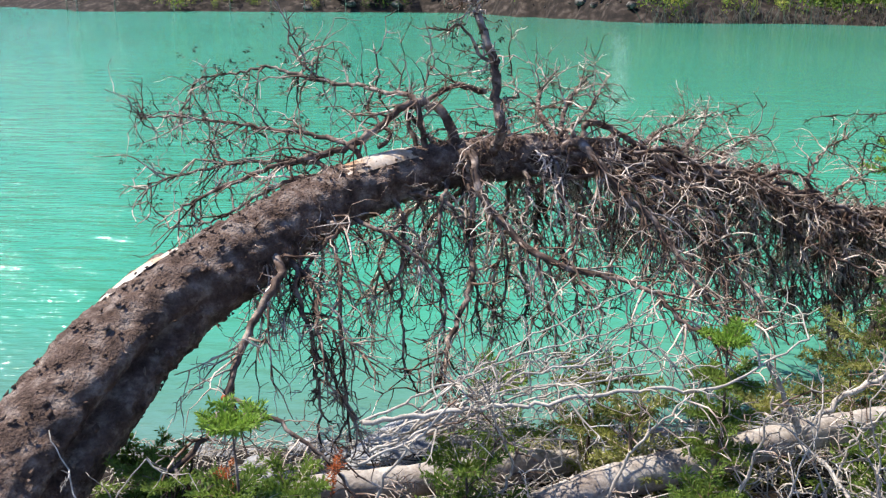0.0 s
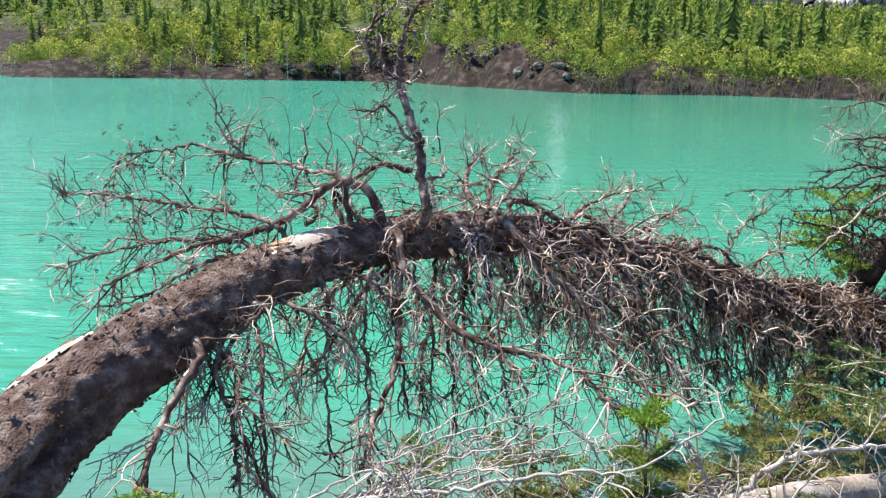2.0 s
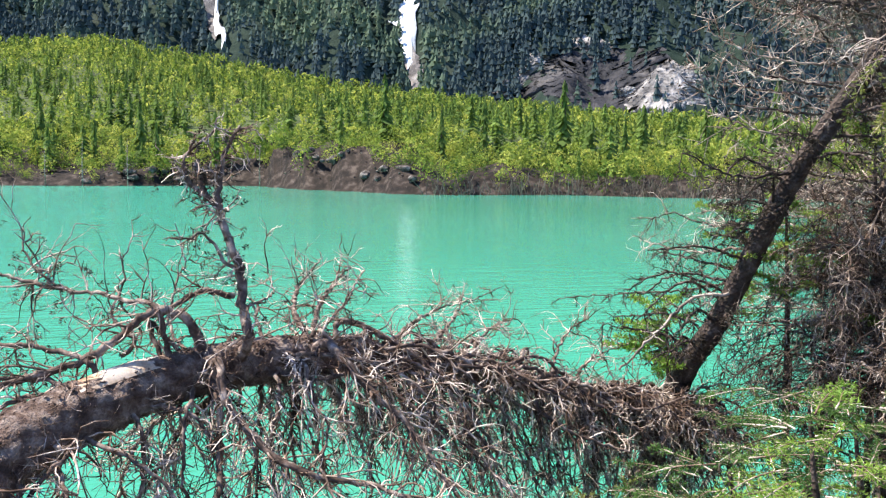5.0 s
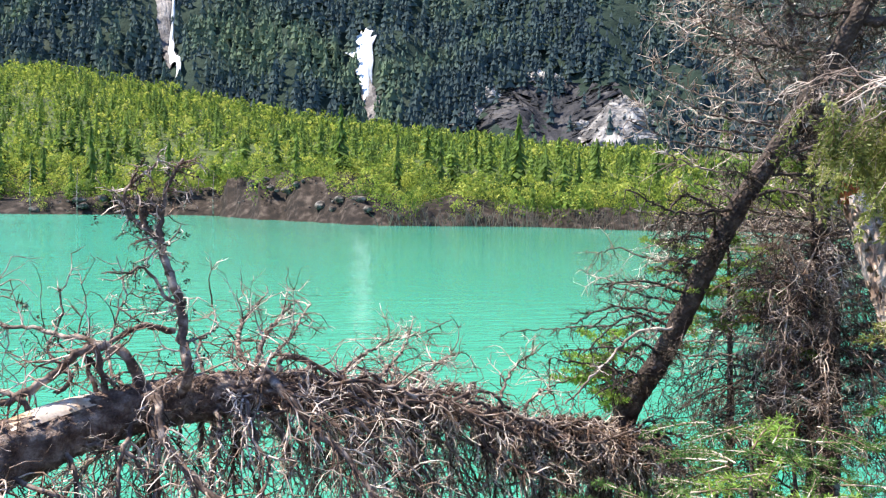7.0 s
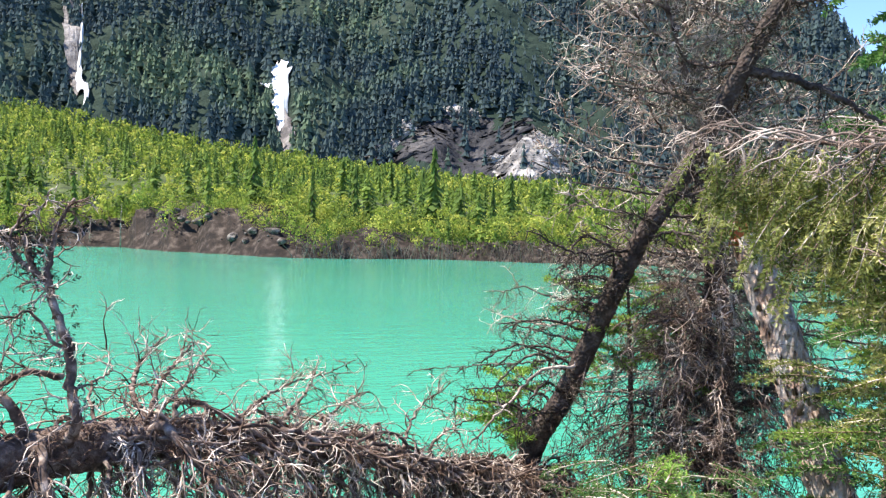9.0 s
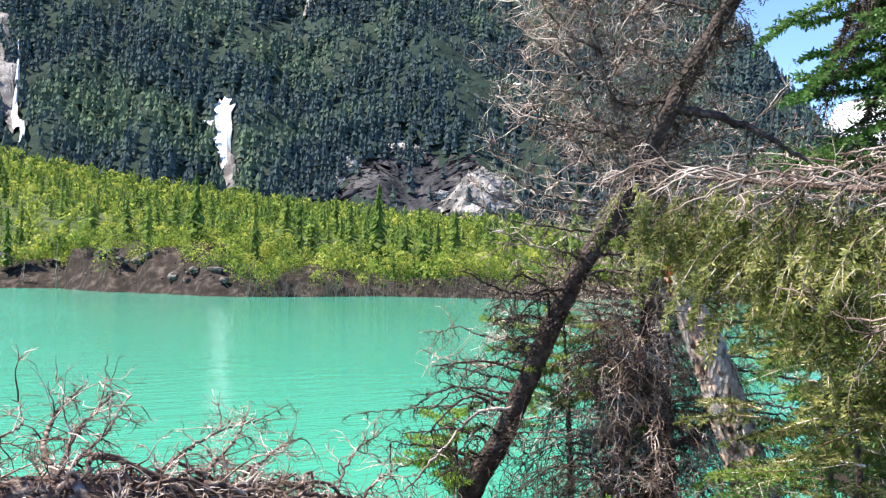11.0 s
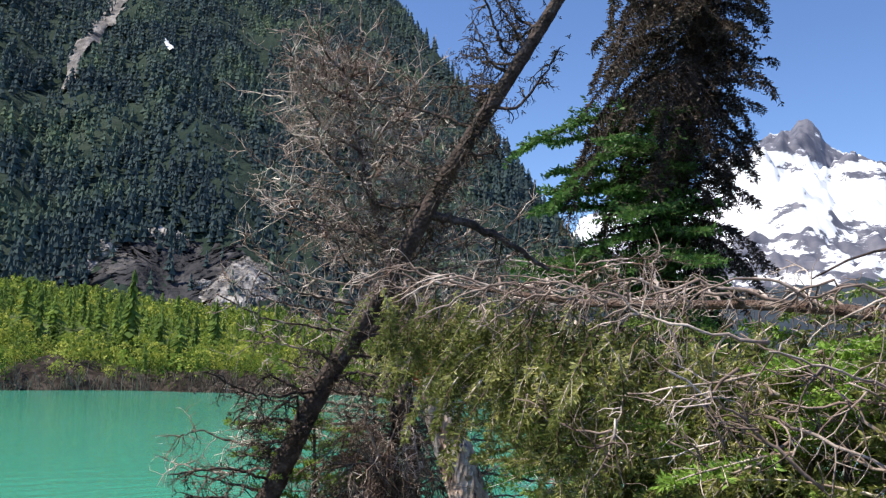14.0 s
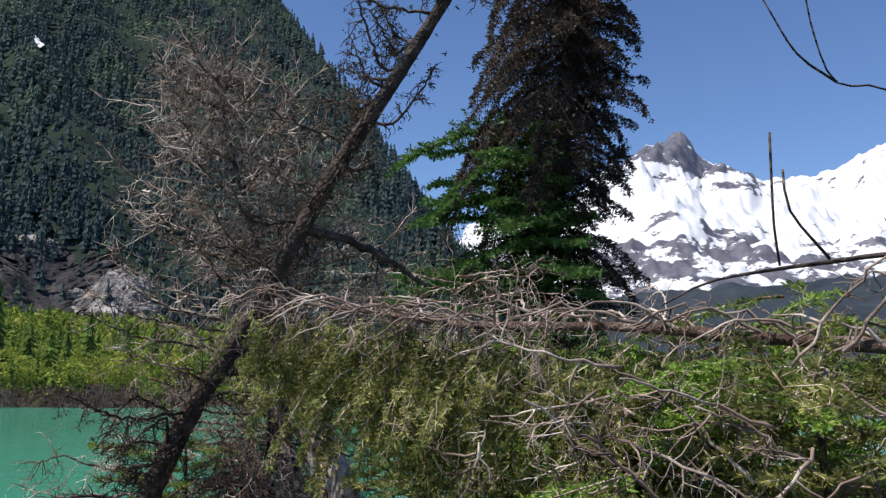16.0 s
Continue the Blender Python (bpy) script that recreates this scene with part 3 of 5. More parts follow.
bd = Build()
for kk in range(4):
    tv, tt = spire_shape(rnd, 4, 0.16 + 0.02 * kk)
    qs, ss = -520 + 800 * rnd.random(7600), 330 + 650 * rnd.random(7600) ** 1.3
    keep = (gully_gap(qs, ss) > 4.2) & ~((np.abs(qs - 24) < 40 - 0.6 * np.maximum(ss - 385, 0)) & (ss > 362) & (ss < 402) & (rnd.random(7600) < 0.93)) & ~((qs > 236) & (rnd.random(7600) < 0.6))
    at = on_mountain(qs[keep], ss[keep], -1.0)
    size = 6.5 + 9 * rnd.random(len(at)) ** 1.3
    scatter(bd, tv, None, tt, at, size, rnd.random(len(at)) * 6.28)
tagged(piece("hazy_mountain_forest", bd, FOREST_HAZED, smooth=False), "dark conifer forest covering the mountainside, bluish haze in its colour", "forest", kind="stuff")


def drape(name, line, widths, mat, label, category, lift=2.0, seed=0, craggy=0.0, n=9):
    """A strip of snow or scree lying on the mountain along a line."""
    r2 = np.random.default_rng(seed)
    c = curve([(a, b2, 0) for a, b2 in line], 1.0 if craggy else 4)
    w = np.interp(np.linspace(0, 1, len(c)), np.linspace(0, 1, len(widths)), widths) * (0.75 + 0.5 * r2.random(len(c)))
    cols = np.linspace(-1, 1, n)
    jag = 1 + 0.25 * (r2.random((len(c), n)) - 0.5)
    Q = c[:, 0][:, None] + w[:, None] * cols[None] * jag
    S = np.repeat(c[:, 1][:, None], n, 1) + (r2.random(Q.shape) - 0.5) * 2
    Pp = on_mountain(Q, S, 0)
    Pp[..., 2] += lift + fnoise(Q, S, 0.03, 5) * 9 * smooth((S - 345) / 60) - 1.2 * cols[None] ** 2
    if craggy:
        Pp[..., 2] += craggy * (np.abs(fnoise(Q, S, 0.09, 5)) * 2 - 0.5 + 0.5 * np.round(2 * fnoise(Q, S, 0.05, 2)) - 2.0 * cols[None] ** 4)
    tagged(grid(name, Pp[..., 0], Pp[..., 1], Pp[..., 2], mat), label, category, kind="structure")


drape("snow_gully", [(-75, 442), (-74, 434), (-71, 424), (-67, 408), (-65, 400)], [5.5, 7.0, 4.6, 3.4, 1.2], SNOW, "white snow tongue lying in a forest gully", "snow", 3.0, 1, n=15)
drape("scree_gully", [(-68, 413), (-62, 394), (-58, 376)], [2.8, 3.2, 2.6], SCREE, "grey scree running out below a snow tongue", "scree", 2.5, 2)
drape("rock_chute", [(-250, 600), (-222, 545), (-200, 495), (-186, 462), (-178, 444), (-166, 424)], [9, 8, 6, 5, 4, 2], SCREE, "pale rock chute cut through the forest", "scree", 3.0, 3, n=15)
drape("snow_streak", [(-196, 500), (-184, 470), (-172, 436), (-160, 414), (-156, 404)], [0.3, 0.5, 0.8, 1.5, 1.2], SNOW, "thin white melt stream in a gully", "snow", 5.0, 4)
drape("high_scree", [(-16, 700), (-22, 665), (-34, 600), (-39, 566), (-42, 550)], [9, 8, 5, 5, 3], SCREE, "high rocky gully on the mountain", "scree", 3.5, 5, n=13)
drape("snow_fleck", [(16, 584), (18, 576), (20, 570)], [2, 3, 1.5], SNOW, "small snow patch high on the mountain", "snow", 5.0, 6)
drape("high_snow", [(-190, 640), (-180, 630), (-170, 622)], [12, 14, 10], SNOW, "snow field high on the mountain", "snow", 5.0, 7)
drape("dark_cliff", [(14, 362), (18, 378), (20, 394), (18, 410)], [44, 44, 36, 22], CLIFF, "dark broken cliff above the valley terrace", "rock", 1.0, 12, 1.2, 60)
drape("rock_ledges", [(40, 360), (43, 366), (46, 374), (50, 382), (58, 392)], [7, 18, 24, 20, 8], ROCK, "pale ledged bedrock at the foot of the forest", "rock", 1.6, 8, 1.1, 60)
drape("rock_ledges", [(-24, 386), (-17, 394), (-8, 404)], [5, 9, 6], ROCK, "pale ledged bedrock at the foot of the forest", "rock", 1.8, 9, 1.2, 34)
drape("rock_ledges", [(12, 408), (16, 413), (18, 418)], [4, 10, 8], ROCK, "pale ledged bedrock at the foot of the forest", "rock", 2.4, 10, 1.2, 34)


def outcrop(at, size, seed, label):
    """A rounded, ledged mass of pale rock."""
    bm = bmesh.new()
    bmesh.ops.create_icosphere(bm, subdivisions=4, radius=1.0)
    for v in bm.verts:
        p = v.co.copy()
        k2 = 1 + 0.38 * noise.fractal(p * 1.5 + Vector((seed, 0, 0)), 0.8, 2.1, 7) - 0.3 * abs(noise.noise(p * Vector((3, 3, 5)).length * 0.55 + Vector((seed, 2, 0)))) + 0.1 * noise.cell(Vector((p.x * 3, p.y * 3, p.z * 7 + seed)))
        v.co = Vector((p.x * size[0], p.y * size[1], p.z * size[2])) * k2
    me = bpy.data.meshes.new("rock_outcrop")
    bm.to_mesh(me)
    bm.free()
    me.materials.append(ROCK)
    ob = new("rock_outcrop", me)
    ob.location = at
    return tagged(ob, label, "rock", group="rocks at the mountain foot")


for qq, s3, size, seed in [(-18, 392, (5, 4, 3), 1), (32, 384, (5, 4, 2.4), 3), (54, 380, (7, 5, 2.6), 4), (38, 370, (6, 4, 2.2), 5), (43, 358, (5, 4, 2.4), 6), (62, 392, (7, 5, 3), 7), (-8, 400, (5, 4, 3), 8), (22, 414, (5, 4, 2.2), 9)]:
    p = on_mountain(qq, s3)
    outcrop(Vector(p) - Vector((0, 0, size[2] * 0.42)), size, seed * 7.3, "pale grey bedrock ledges at the foot of the forest")


# boulders and debris on the raw far bank
def boulder(name, at, size, seed, mat, label, group, fine=3):
    bm = bmesh.new()
    bmesh.ops.create_icosphere(bm, subdivisions=fine, radius=1.0)
    for v in bm.verts:
        p = v.co.copy()
        v.co = Vector((p.x * size[0], p.y * size[1], p.z * size[2])) * (1 + 0.3 * noise.fractal(p * 1.2 + Vector((seed, 0, 0)), 1.0, 2.0, 3))
    me = bpy.data.meshes.new(name)
    bm.to_mesh(me)
    bm.free()
    me.materials.append(mat)
    ob = new(name, me)
    ob.location = at
    ob.rotation_euler = (0, 0, seed)
    return tagged(ob, label, "boulder", group)


at, uu, vv = far_points(rnd, 900, -3, 9, -52, -10)
at = at[uu < 2.2]
for i, p in enumerate(at[:120]):
    z = 0.08 + 0.55 * rnd.random() ** 4
    boulder("boulder", Vector(p), (z * 1.2, z, z * 0.8), i * 1.7, MUDROCK, "brown-grey boulder on the raw earth bank", "boulders on the far bank", 2)


def shore_tree(seed, tall, slim, mat, label, group):
    r2 = np.random.default_rng(seed)
    ob = thing("conifer", (0, 0, 0), label, "tree", group)
    tv, tq, tt = conifer_shape(r2, 19, 6, slim)
    b3 = Build()
    b3.add(tv * tall, tq)
    piece("crown", b3, mat, ob, smooth=False)
    b3 = Build()
    tube(b3, [(0, 0, -0.3), (0.02 * tall, 0, tall * 0.4), (0, 0, tall)], [0.014 * tall, 0.01 * tall, 0.003], 6)
    piece("trunk", b3, LIMB, ob)
    return ob


kinds = [shore_tree(31 + i, 6.0 + 0.6 * i, 0.13 + 0.02 * (i % 3), FAR_NEEDLE, "slender green conifer on the far shore", "conifers on the far shore") for i in range(3)]
spots = [(-63, 3), (-57, 6), (-52, 8), (-47, 5), (-42, 9), (-20, 8), (-12, 4), (-10, 10), (-3, 14), (4, 10), (10, 20), (17, 12), (22, 30), (28, 9), (34, 26), (-30, 16), (-36, 22), (2, 30), (40, 14), (48, 22), (-70, 10), (-75, 4), (-25, 34), (14, 44)]
for i, (v3, u3) in enumerate(spots):
    x, y = 24.7 + 0.8 * v3 + 0.6 * (u3 + 3), 66.8 - 0.6 * v3 + 0.8 * (u3 + 3)
    u4, _ = inland(np.array(x), np.array(y))
    if u4 < 1.5:
        x, y = x + 0.6 * (2 - float(u4)), y + 0.8 * (2 - float(u4))
    m = pose(x, y, float(height(np.array(x), np.array(y))) - 0.1, 0, 0, 40 * i) @ Matrix.Scale(0.75 + 0.5 * rnd.random(), 4)
    if i < 3:
        kinds[i].matrix_basis = m
    else:
        copy_thing(kinds[i % 3], m)

# drowned grey saplings standing in the shallows by the far bank
for i in range(11):
    v3 = -75 + 4.0 * i
    x, y = 24.7 + 0.8 * v3, 66.8 - 0.6 * v3
    u4 = float(inland(np.array(x), np.array(y))[0])
    x, y = x - 0.6 * (u4 + 0.8), y - 0.8 * (u4 + 0.8)
    snag = thing("drowned_snag", (x, y, 0), "thin grey drowned sapling standing in the shallows", "tree", "drowned saplings by the far shore")
    b3 = Build()
    hh = 2.5 + 3 * rnd.random()
    tube(b3, [(x, y, -0.8), (x, y, hh * 0.5), (x + 0.1, y, hh)], [0.06, 0.045, 0.01], 5)
    piece("trunk", b3, TWIG_GREY, snag)
    b3 = Build()
    for k2 in range(46):
        z = hh * (0.15 + 0.8 * rnd.random())
        an = rnd.random() * 6.28
        ln = 0.75 * (1.1 - z / hh)
        p = np.array([x, y, z])
        tube(b3, [p, p + np.array([np.cos(an), np.sin(an), -0.15]) * ln], [0.016, 0.006], 3, cap=False)
    tagged(piece("branch_spray", b3, TWIG_GREY, snag), kind="stuff")

# ---- the bent dead spruce ----
rnd = np.random.default_rng(5)
bent_spruce = thing("bent_spruce", (-1.1, 2.1, 0.5), "dead spruce bowed over the water, dark scaly bark, bare grey twigs", "tree")
TRUNK = [(-1.1, 2.0, 0.2), (-1.07, 2.16, 0.56), (-0.98, 2.42, 0.81), (-0.83, 2.72, 1.02), (-0.7, 3.02, 1.16), (-0.48, 3.32, 1.28), (-0.19, 3.7, 1.41), (0.2, 3.97, 1.51), (0.54, 4.11, 1.55), (0.96, 4.24, 1.55), (1.61, 4.57, 1.41), (2.36, 4.87, 1.17), (3.05, 5.12, 0.94), (3.56, 5.24, 0.8)]
TR = [0.25, 0.22, 0.2, 0.19, 0.175, 0.16, 0.14, 0.118, 0.11, 0.1, 0.07, 0.045, 0.025, 0.012]
axis = curve(TRUNK, 0.02)
arc = np.concatenate([[0], np.cumsum(np.linalg.norm(np.diff(axis, axis=0), axis=1))])
knots = np.array([arc[np.argmin(((axis - np.array(p)) ** 2).sum(1))] for p in TRUNK])
radius = np.interp(arc, knots, TR)
tan = np.gradient(axis, axis=0)
tan /= np.linalg.norm(tan, axis=1)[:, None]


def trunk_skin(bd, lo, hi, a0, a1, sides, lift, rough):
    """Part of the trunk's skin: from lo to hi along it, between two angles round it (0 is up)."""
    ii = np.where((arc >= lo) & (arc <= hi))[0]
    ang = np.linspace(a0, a1, sides)
    rows = []
    for i in ii:
        sd = unit(np.cross(tan[i], (0, 0, 1)))
        upv = np.cross(sd, tan[i])
        dirs = np.cos(ang)[:, None] * upv + np.sin(ang)[:, None] * sd
        pts = axis[i] + dirs * radius[i]
        rr = np.array([rough * noise.fractal(Vector(p * 11), 1.0, 2.0, 5) + rough * 0.35 * noise.cell(Vector(p * 38)) for p in pts])
        groove = -0.1 * np.exp(-((ang - 1.5 - 0.12 * np.sin(arc[i] * 4)) / 0.2) ** 2) * np.exp(-((arc[i] - 0.9) / 0.75) ** 4)
        end = min(1, (i - ii[0]) / 6, (ii[-1] - i) / 6) if lift > 0 else 1
        rows.append(axis[i] + dirs * (radius[i] + (rr * (0 if lift > 0 else 1)) + groove + lift * end * np.sin(np.pi * np.linspace(0, 1, sides) * 0.9 + 0.15))[:, None])
    v = np.array(rows)
    n, m2 = v.shape[:2]
    i, j = np.meshgrid(np.arange(n - 1), np.arange(m2 - 1), indexing="ij")
    bd.add(v, np.stack([i * m2 + j, i * m2 + j + 1, (i + 1) * m2 + j + 1, (i + 1) * m2 + j], -1).reshape(-1, 4))


bd = Build()
trunk_skin(bd, 0, 99, -math.pi, math.pi, 72, 0, 0.017)
piece("trunk", bd, BARK, bent_spruce)
for lo, hi, a0, a1, lift in [(knots[3] + 0.25, knots[4] + 0.25, -0.8, -0.15, 0.01), (knots[6] + 0.16, knots[8] - 0.28, -0.5, 0.7, 0.014), (knots[2] - 0.02, knots[2] + 0.1, -0.7, -0.2, 0.014)]:
    bd = Build()
    trunk_skin(bd, lo, hi, a0, a1, 12, lift, 0)
    piece("bare_patch", bd, WOOD, bent_spruce, "bark worn off to pale wood")
# loose bark scales
bd = Build()
for i in range(1500):
    k2 = int(rnd.random() * len(axis) * 0.72)
    an = (rnd.random() * 2 - 1) * 2.6
    sd = unit(np.cross(tan[k2], (0, 0, 1)))
    upv = np.cross(sd, tan[k2])
    nrm = np.cos(an) * upv + np.sin(an) * sd
    p = axis[k2] + nrm * (radius[k2] + 0.006)
    a = unit(np.cross(nrm, rnd.normal(size=3))) * (0.005 + 0.016 * rnd.random() ** 2)
    b2 = unit(np.cross(nrm, a)) * (0.004 + 0.012 * rnd.random() ** 2)
    lf = nrm * (0.001 + 0.005 * rnd.random())
    bd.add([p - a, p - b2, p + a + lf, p + b2 + lf * 0.6, p - nrm * 0.012], None, [(0, 1, 2), (0, 2, 3), (0, 4, 1), (1, 4, 2), (2, 4, 3), (3, 4, 0)])
tagged(piece("loose_bark", bd, BARK, bent_spruce), kind="stuff")


def limb_on(tree, pts, r0, r1, count, tw, droop, mat=None, tmat=None, thick=1.0, wild=0.42, moss=0):
    """A limb along a line, with dead side twigs."""
    if tree is bent_spruce:
        # a limb of the bowed tree begins in the heart of its trunk
        p0 = np.array(pts[0], float)
        root = int(np.argmin(((axis - p0) ** 2).sum(1)))
        if 0.03 < np.linalg.norm(axis[root] - p0) < 0.32:
            pts = [axis[root], *pts]
        thick, tw = thick * 1.3, tw * 0.9
    c = curve(pts, 0.03)
    c[1:-1] += rnd.normal(size=(len(c) - 2, 3)) * 0.005
    bd = Build()
    tube(bd, c, np.linspace(r0, r1, len(c)), 7, 0.4, True, rnd)
    ob = piece("branch", bd, mat or LIMB, tree)
    bd = Build()
    count = max(3, int(count * 0.72))
    d = np.gradient(c, axis=0)
    i = (len(c) * (0.06 + 0.93 * rnd.random(count))).astype(int)
    dd2 = d[i] / np.linalg.norm(d[i], axis=1)[:, None]
    side = np.cross(dd2, rnd.normal(size=(count, 3)))
    side /= np.linalg.norm(side, axis=1)[:, None]
    cd = dd2 * (0.2 + 0.7 * rnd.random((count, 1))) + side + np.array([0, 0, -0.5 * droop])
    cd /= np.linalg.norm(cd, axis=1)[:, None]
    twigs(bd, rnd, c[i], cd, tw * (0.4 + 0.9 * rnd.random(count)), (0.0036 + 0.12 * r1) * (0.7 + 0.6 * rnd.random(count)) * thick, 2, droop * 3, wild)
    if r0 > 0.01:
        # short snapped stubs
        m = 16 + count // 2
        i = (len(c) * rnd.random(m)).astype(int)
        sd2 = rnd.normal(size=(m, 3))
        sd2 /= np.linalg.norm(sd2, axis=1)[:, None]
        twigs(bd, rnd, c[i], sd2, 0.03 + 0.06 * rnd.random(m), np.full(m, 0.0036), 1, 0.2, 0.4, (2, 1))
    tagged(piece("twig_spray", bd, tmat or TWIG, ob), kind="stuff")
    if moss:
        # dark tufts of hair lichen and old needles on the twigs
        bd = Build()
        i = (len(c) * (0.2 + 0.79 * rnd.random(moss))).astype(int)
        d3 = rnd.normal(size=(moss, 3)) * [0.6, 0.6, 0.3] + [0, 0, -0.5]
        d3 /= np.linalg.norm(d3, axis=1)[:, None]
        needles(bd, rnd, c[i] + rnd.normal(size=(moss, 3)) * tw * 0.3, d3, 0.03 + 0.06 * rnd.random(moss), 12, 0.02, 0.0035)
        tagged(piece("hair_lichen", bd, NEEDLE_DEAD, ob, "dark hair lichen", smooth=False), kind="stuff")
    return ob


limb_on(bent_spruce, [(0.63, 3.94, 1.7), (0.61, 3.98, 1.85), (0.6, 4.04, 2.02), (0.55, 4.1, 2.14), (0.5, 4.15, 2.29), (0.43, 4.21, 2.39), (0.4, 4.25, 2.5)], 0.03, 0.012, 34, 0.22, 0.4, moss=34)
limb_on(bent_spruce, [(0.51, 4.14, 2.26), (0.51, 4.19, 2.41), (0.54, 4.21, 2.55), (0.61, 4.23, 2.67)], 0.018, 0.006, 30, 0.17, 0.1, moss=24)
limb_on(bent_spruce, [(0.6, 4.04, 2.0), (0.52, 4.04, 2.06), (0.45, 4.04, 2.18), (0.39, 3.99, 2.16)], 0.01, 0.005, 16, 0.13, 0.5, moss=14)
limb_on(bent_spruce, [(0.47, 4.17, 2.33), (0.38, 4.2, 2.4), (0.36, 4.22, 2.52), (0.44, 4.23, 2.6), (0.5, 4.22, 2.66)], 0.014, 0.005, 26, 0.16, 0.2, moss=20)
limb_on(bent_spruce, [(0.57, 4.21, 1.87), (0.44, 4.21, 1.89), (0.33, 4.16, 1.86), (0.23, 4.11, 1.8)], 0.015, 0.012, 8, 0.2, 0.1)
limb_on(bent_spruce, [(0.41, 4.07, 1.66), (0.38, 4.07, 1.77), (0.3, 4.06, 1.82), (0.21, 4.01, 1.84), (0.12, 3.96, 1.77), (-0.0, 3.91, 1.68), (-0.16, 3.9, 1.62), (-0.37, 3.93, 1.56), (-0.59, 3.96, 1.48), (-0.88, 4.01, 1.33)], 0.026, 0.006, 46, 0.36, 0.35)
limb_on(bent_spruce, [(0.24, 4.01, 1.84), (0.1, 4.18, 1.86), (-0.03, 4.28, 1.88), (-0.17, 4.39, 1.88), (-0.31, 4.51, 1.93), (-0.42, 4.59, 2.04), (-0.45, 4.68, 2.17)], 0.016, 0.004, 30, 0.3, 0.0, moss=40)
limb_on(bent_spruce, [(-0.16, 4.39, 1.88), (-0.33, 4.5, 1.9), (-0.54, 4.61, 1.94), (-0.77, 4.71, 1.9), (-0.99, 4.79, 1.85), (-1.02, 4.74, 1.69)], 0.011, 0.003, 36, 0.28, 0.4, moss=40)
limb_on(bent_spruce, [(-0.05, 3.9, 1.65), (-0.27, 4.07, 1.68), (-0.46, 4.17, 1.69), (-0.72, 4.33, 1.7), (-0.97, 4.44, 1.71), (-1.21, 4.54, 1.7), (-1.29, 4.57, 1.79)], 0.014, 0.003, 44, 0.32, 0.3, moss=40)
limb_on(bent_spruce, [(-0.18, 3.88, 1.57), (-0.48, 4.08, 1.55), (-0.72, 4.17, 1.51), (-1.04, 4.3, 1.41), (-1.19, 4.33, 1.35)], 0.014, 0.003, 40, 0.32, 0.4, moss=40)
limb_on(bent_spruce, [(-0.24, 3.82, 1.53), (-0.5, 3.88, 1.42), (-0.7, 3.95, 1.29), (-0.95, 4.03, 1.23)], 0.013, 0.003, 34, 0.28, 0.3)
limb_on(bent_spruce, [(0.19, 4.1, 1.78), (0.25, 4.08, 1.72), (0.34, 4.1, 1.61)], 0.012, 0.01, 6, 0.18, 0.2)
limb_on(bent_spruce, [(0.04, 4.3, 1.58), (0.1, 4.37, 1.64), (-0.03, 4.56, 1.74), (0.02, 4.71, 1.9), (-0.01, 4.75, 2.03)], 0.011, 0.004, 12, 0.25, 0.1)
limb_on(bent_spruce, [(0.32, 4.31, 1.61), (0.25, 4.54, 1.69), (0.27, 4.8, 1.87), (0.34, 4.95, 1.99)], 0.012, 0.003, 20, 0.25, 0.1)
limb_on(bent_spruce, [(0.7, 4.32, 1.62), (0.68, 4.66, 1.74), (0.78, 4.98, 1.76), (0.76, 5.22, 1.86)], 0.012, 0.003, 18, 0.25, 0.2)
limb_on(bent_spruce, [(0.93, 4.37, 1.63), (0.88, 4.65, 1.69), (0.94, 5.29, 1.74), (1.15, 6.05, 1.84)], 0.018, 0.004, 30, 0.28, 0.0)
limb_on(bent_spruce, [(0.95, 4.38, 1.64), (1.02, 4.67, 1.74), (1.13, 5.1, 1.78), (1.29, 5.53, 1.84)], 0.016, 0.004, 24, 0.26, 0.0)
limb_on(bent_spruce, [(0.98, 4.38, 1.64), (1.13, 4.66, 1.71), (1.32, 5.12, 1.87)], 0.012, 0.003, 18, 0.22, 0.0)
limb_on(bent_spruce, [(1.4, 4.51, 1.55), (1.59, 5.03, 1.54), (1.93, 5.65, 1.53), (2.2, 5.96, 1.52), (2.56, 6.3, 1.57)], 0.013, 0.003, 26, 0.3, 0.0)
limb_on(bent_spruce, [(1.63, 4.6, 1.51), (1.97, 5.44, 1.52), (2.24, 6.2, 1.62)], 0.012, 0.003, 20, 0.26, 0.0)
limb_on(bent_spruce, [(1.9, 4.74, 1.44), (2.22, 5.42, 1.43), (2.51, 5.83, 1.41)], 0.012, 0.003, 24, 0.3, 0.1)
limb_on(bent_spruce, [(2.46, 4.94, 1.25), (2.67, 5.3, 1.37), (2.96, 5.62, 1.42)], 0.012, 0.003, 22, 0.26, 0.0)
limb_on(bent_spruce, [(2.68, 5.04, 1.2), (2.96, 5.36, 1.23), (3.25, 5.57, 1.23)], 0.012, 0.003, 22, 0.26, 0.1)
limb_on(bent_spruce, [(0.5, 3.9, 1.62), (0.51, 3.78, 1.5), (0.58, 3.71, 1.41), (0.7, 3.59, 1.3), (0.82, 3.52, 1.24), (1.02, 3.46, 1.19), (1.21, 3.35, 1.17), (1.34, 3.21, 1.06), (1.48, 3.15, 1.02)], 0.022, 0.006, 60, 0.34, 0.5)
limb_on(bent_spruce, [(0.49, 3.9, 1.47), (0.5, 3.79, 1.26), (0.5, 3.64, 1.12), (0.43, 3.45, 0.99), (0.38, 3.26, 0.89), (0.34, 3.14, 0.82)], 0.02, 0.008, 52, 0.34, 0.5)
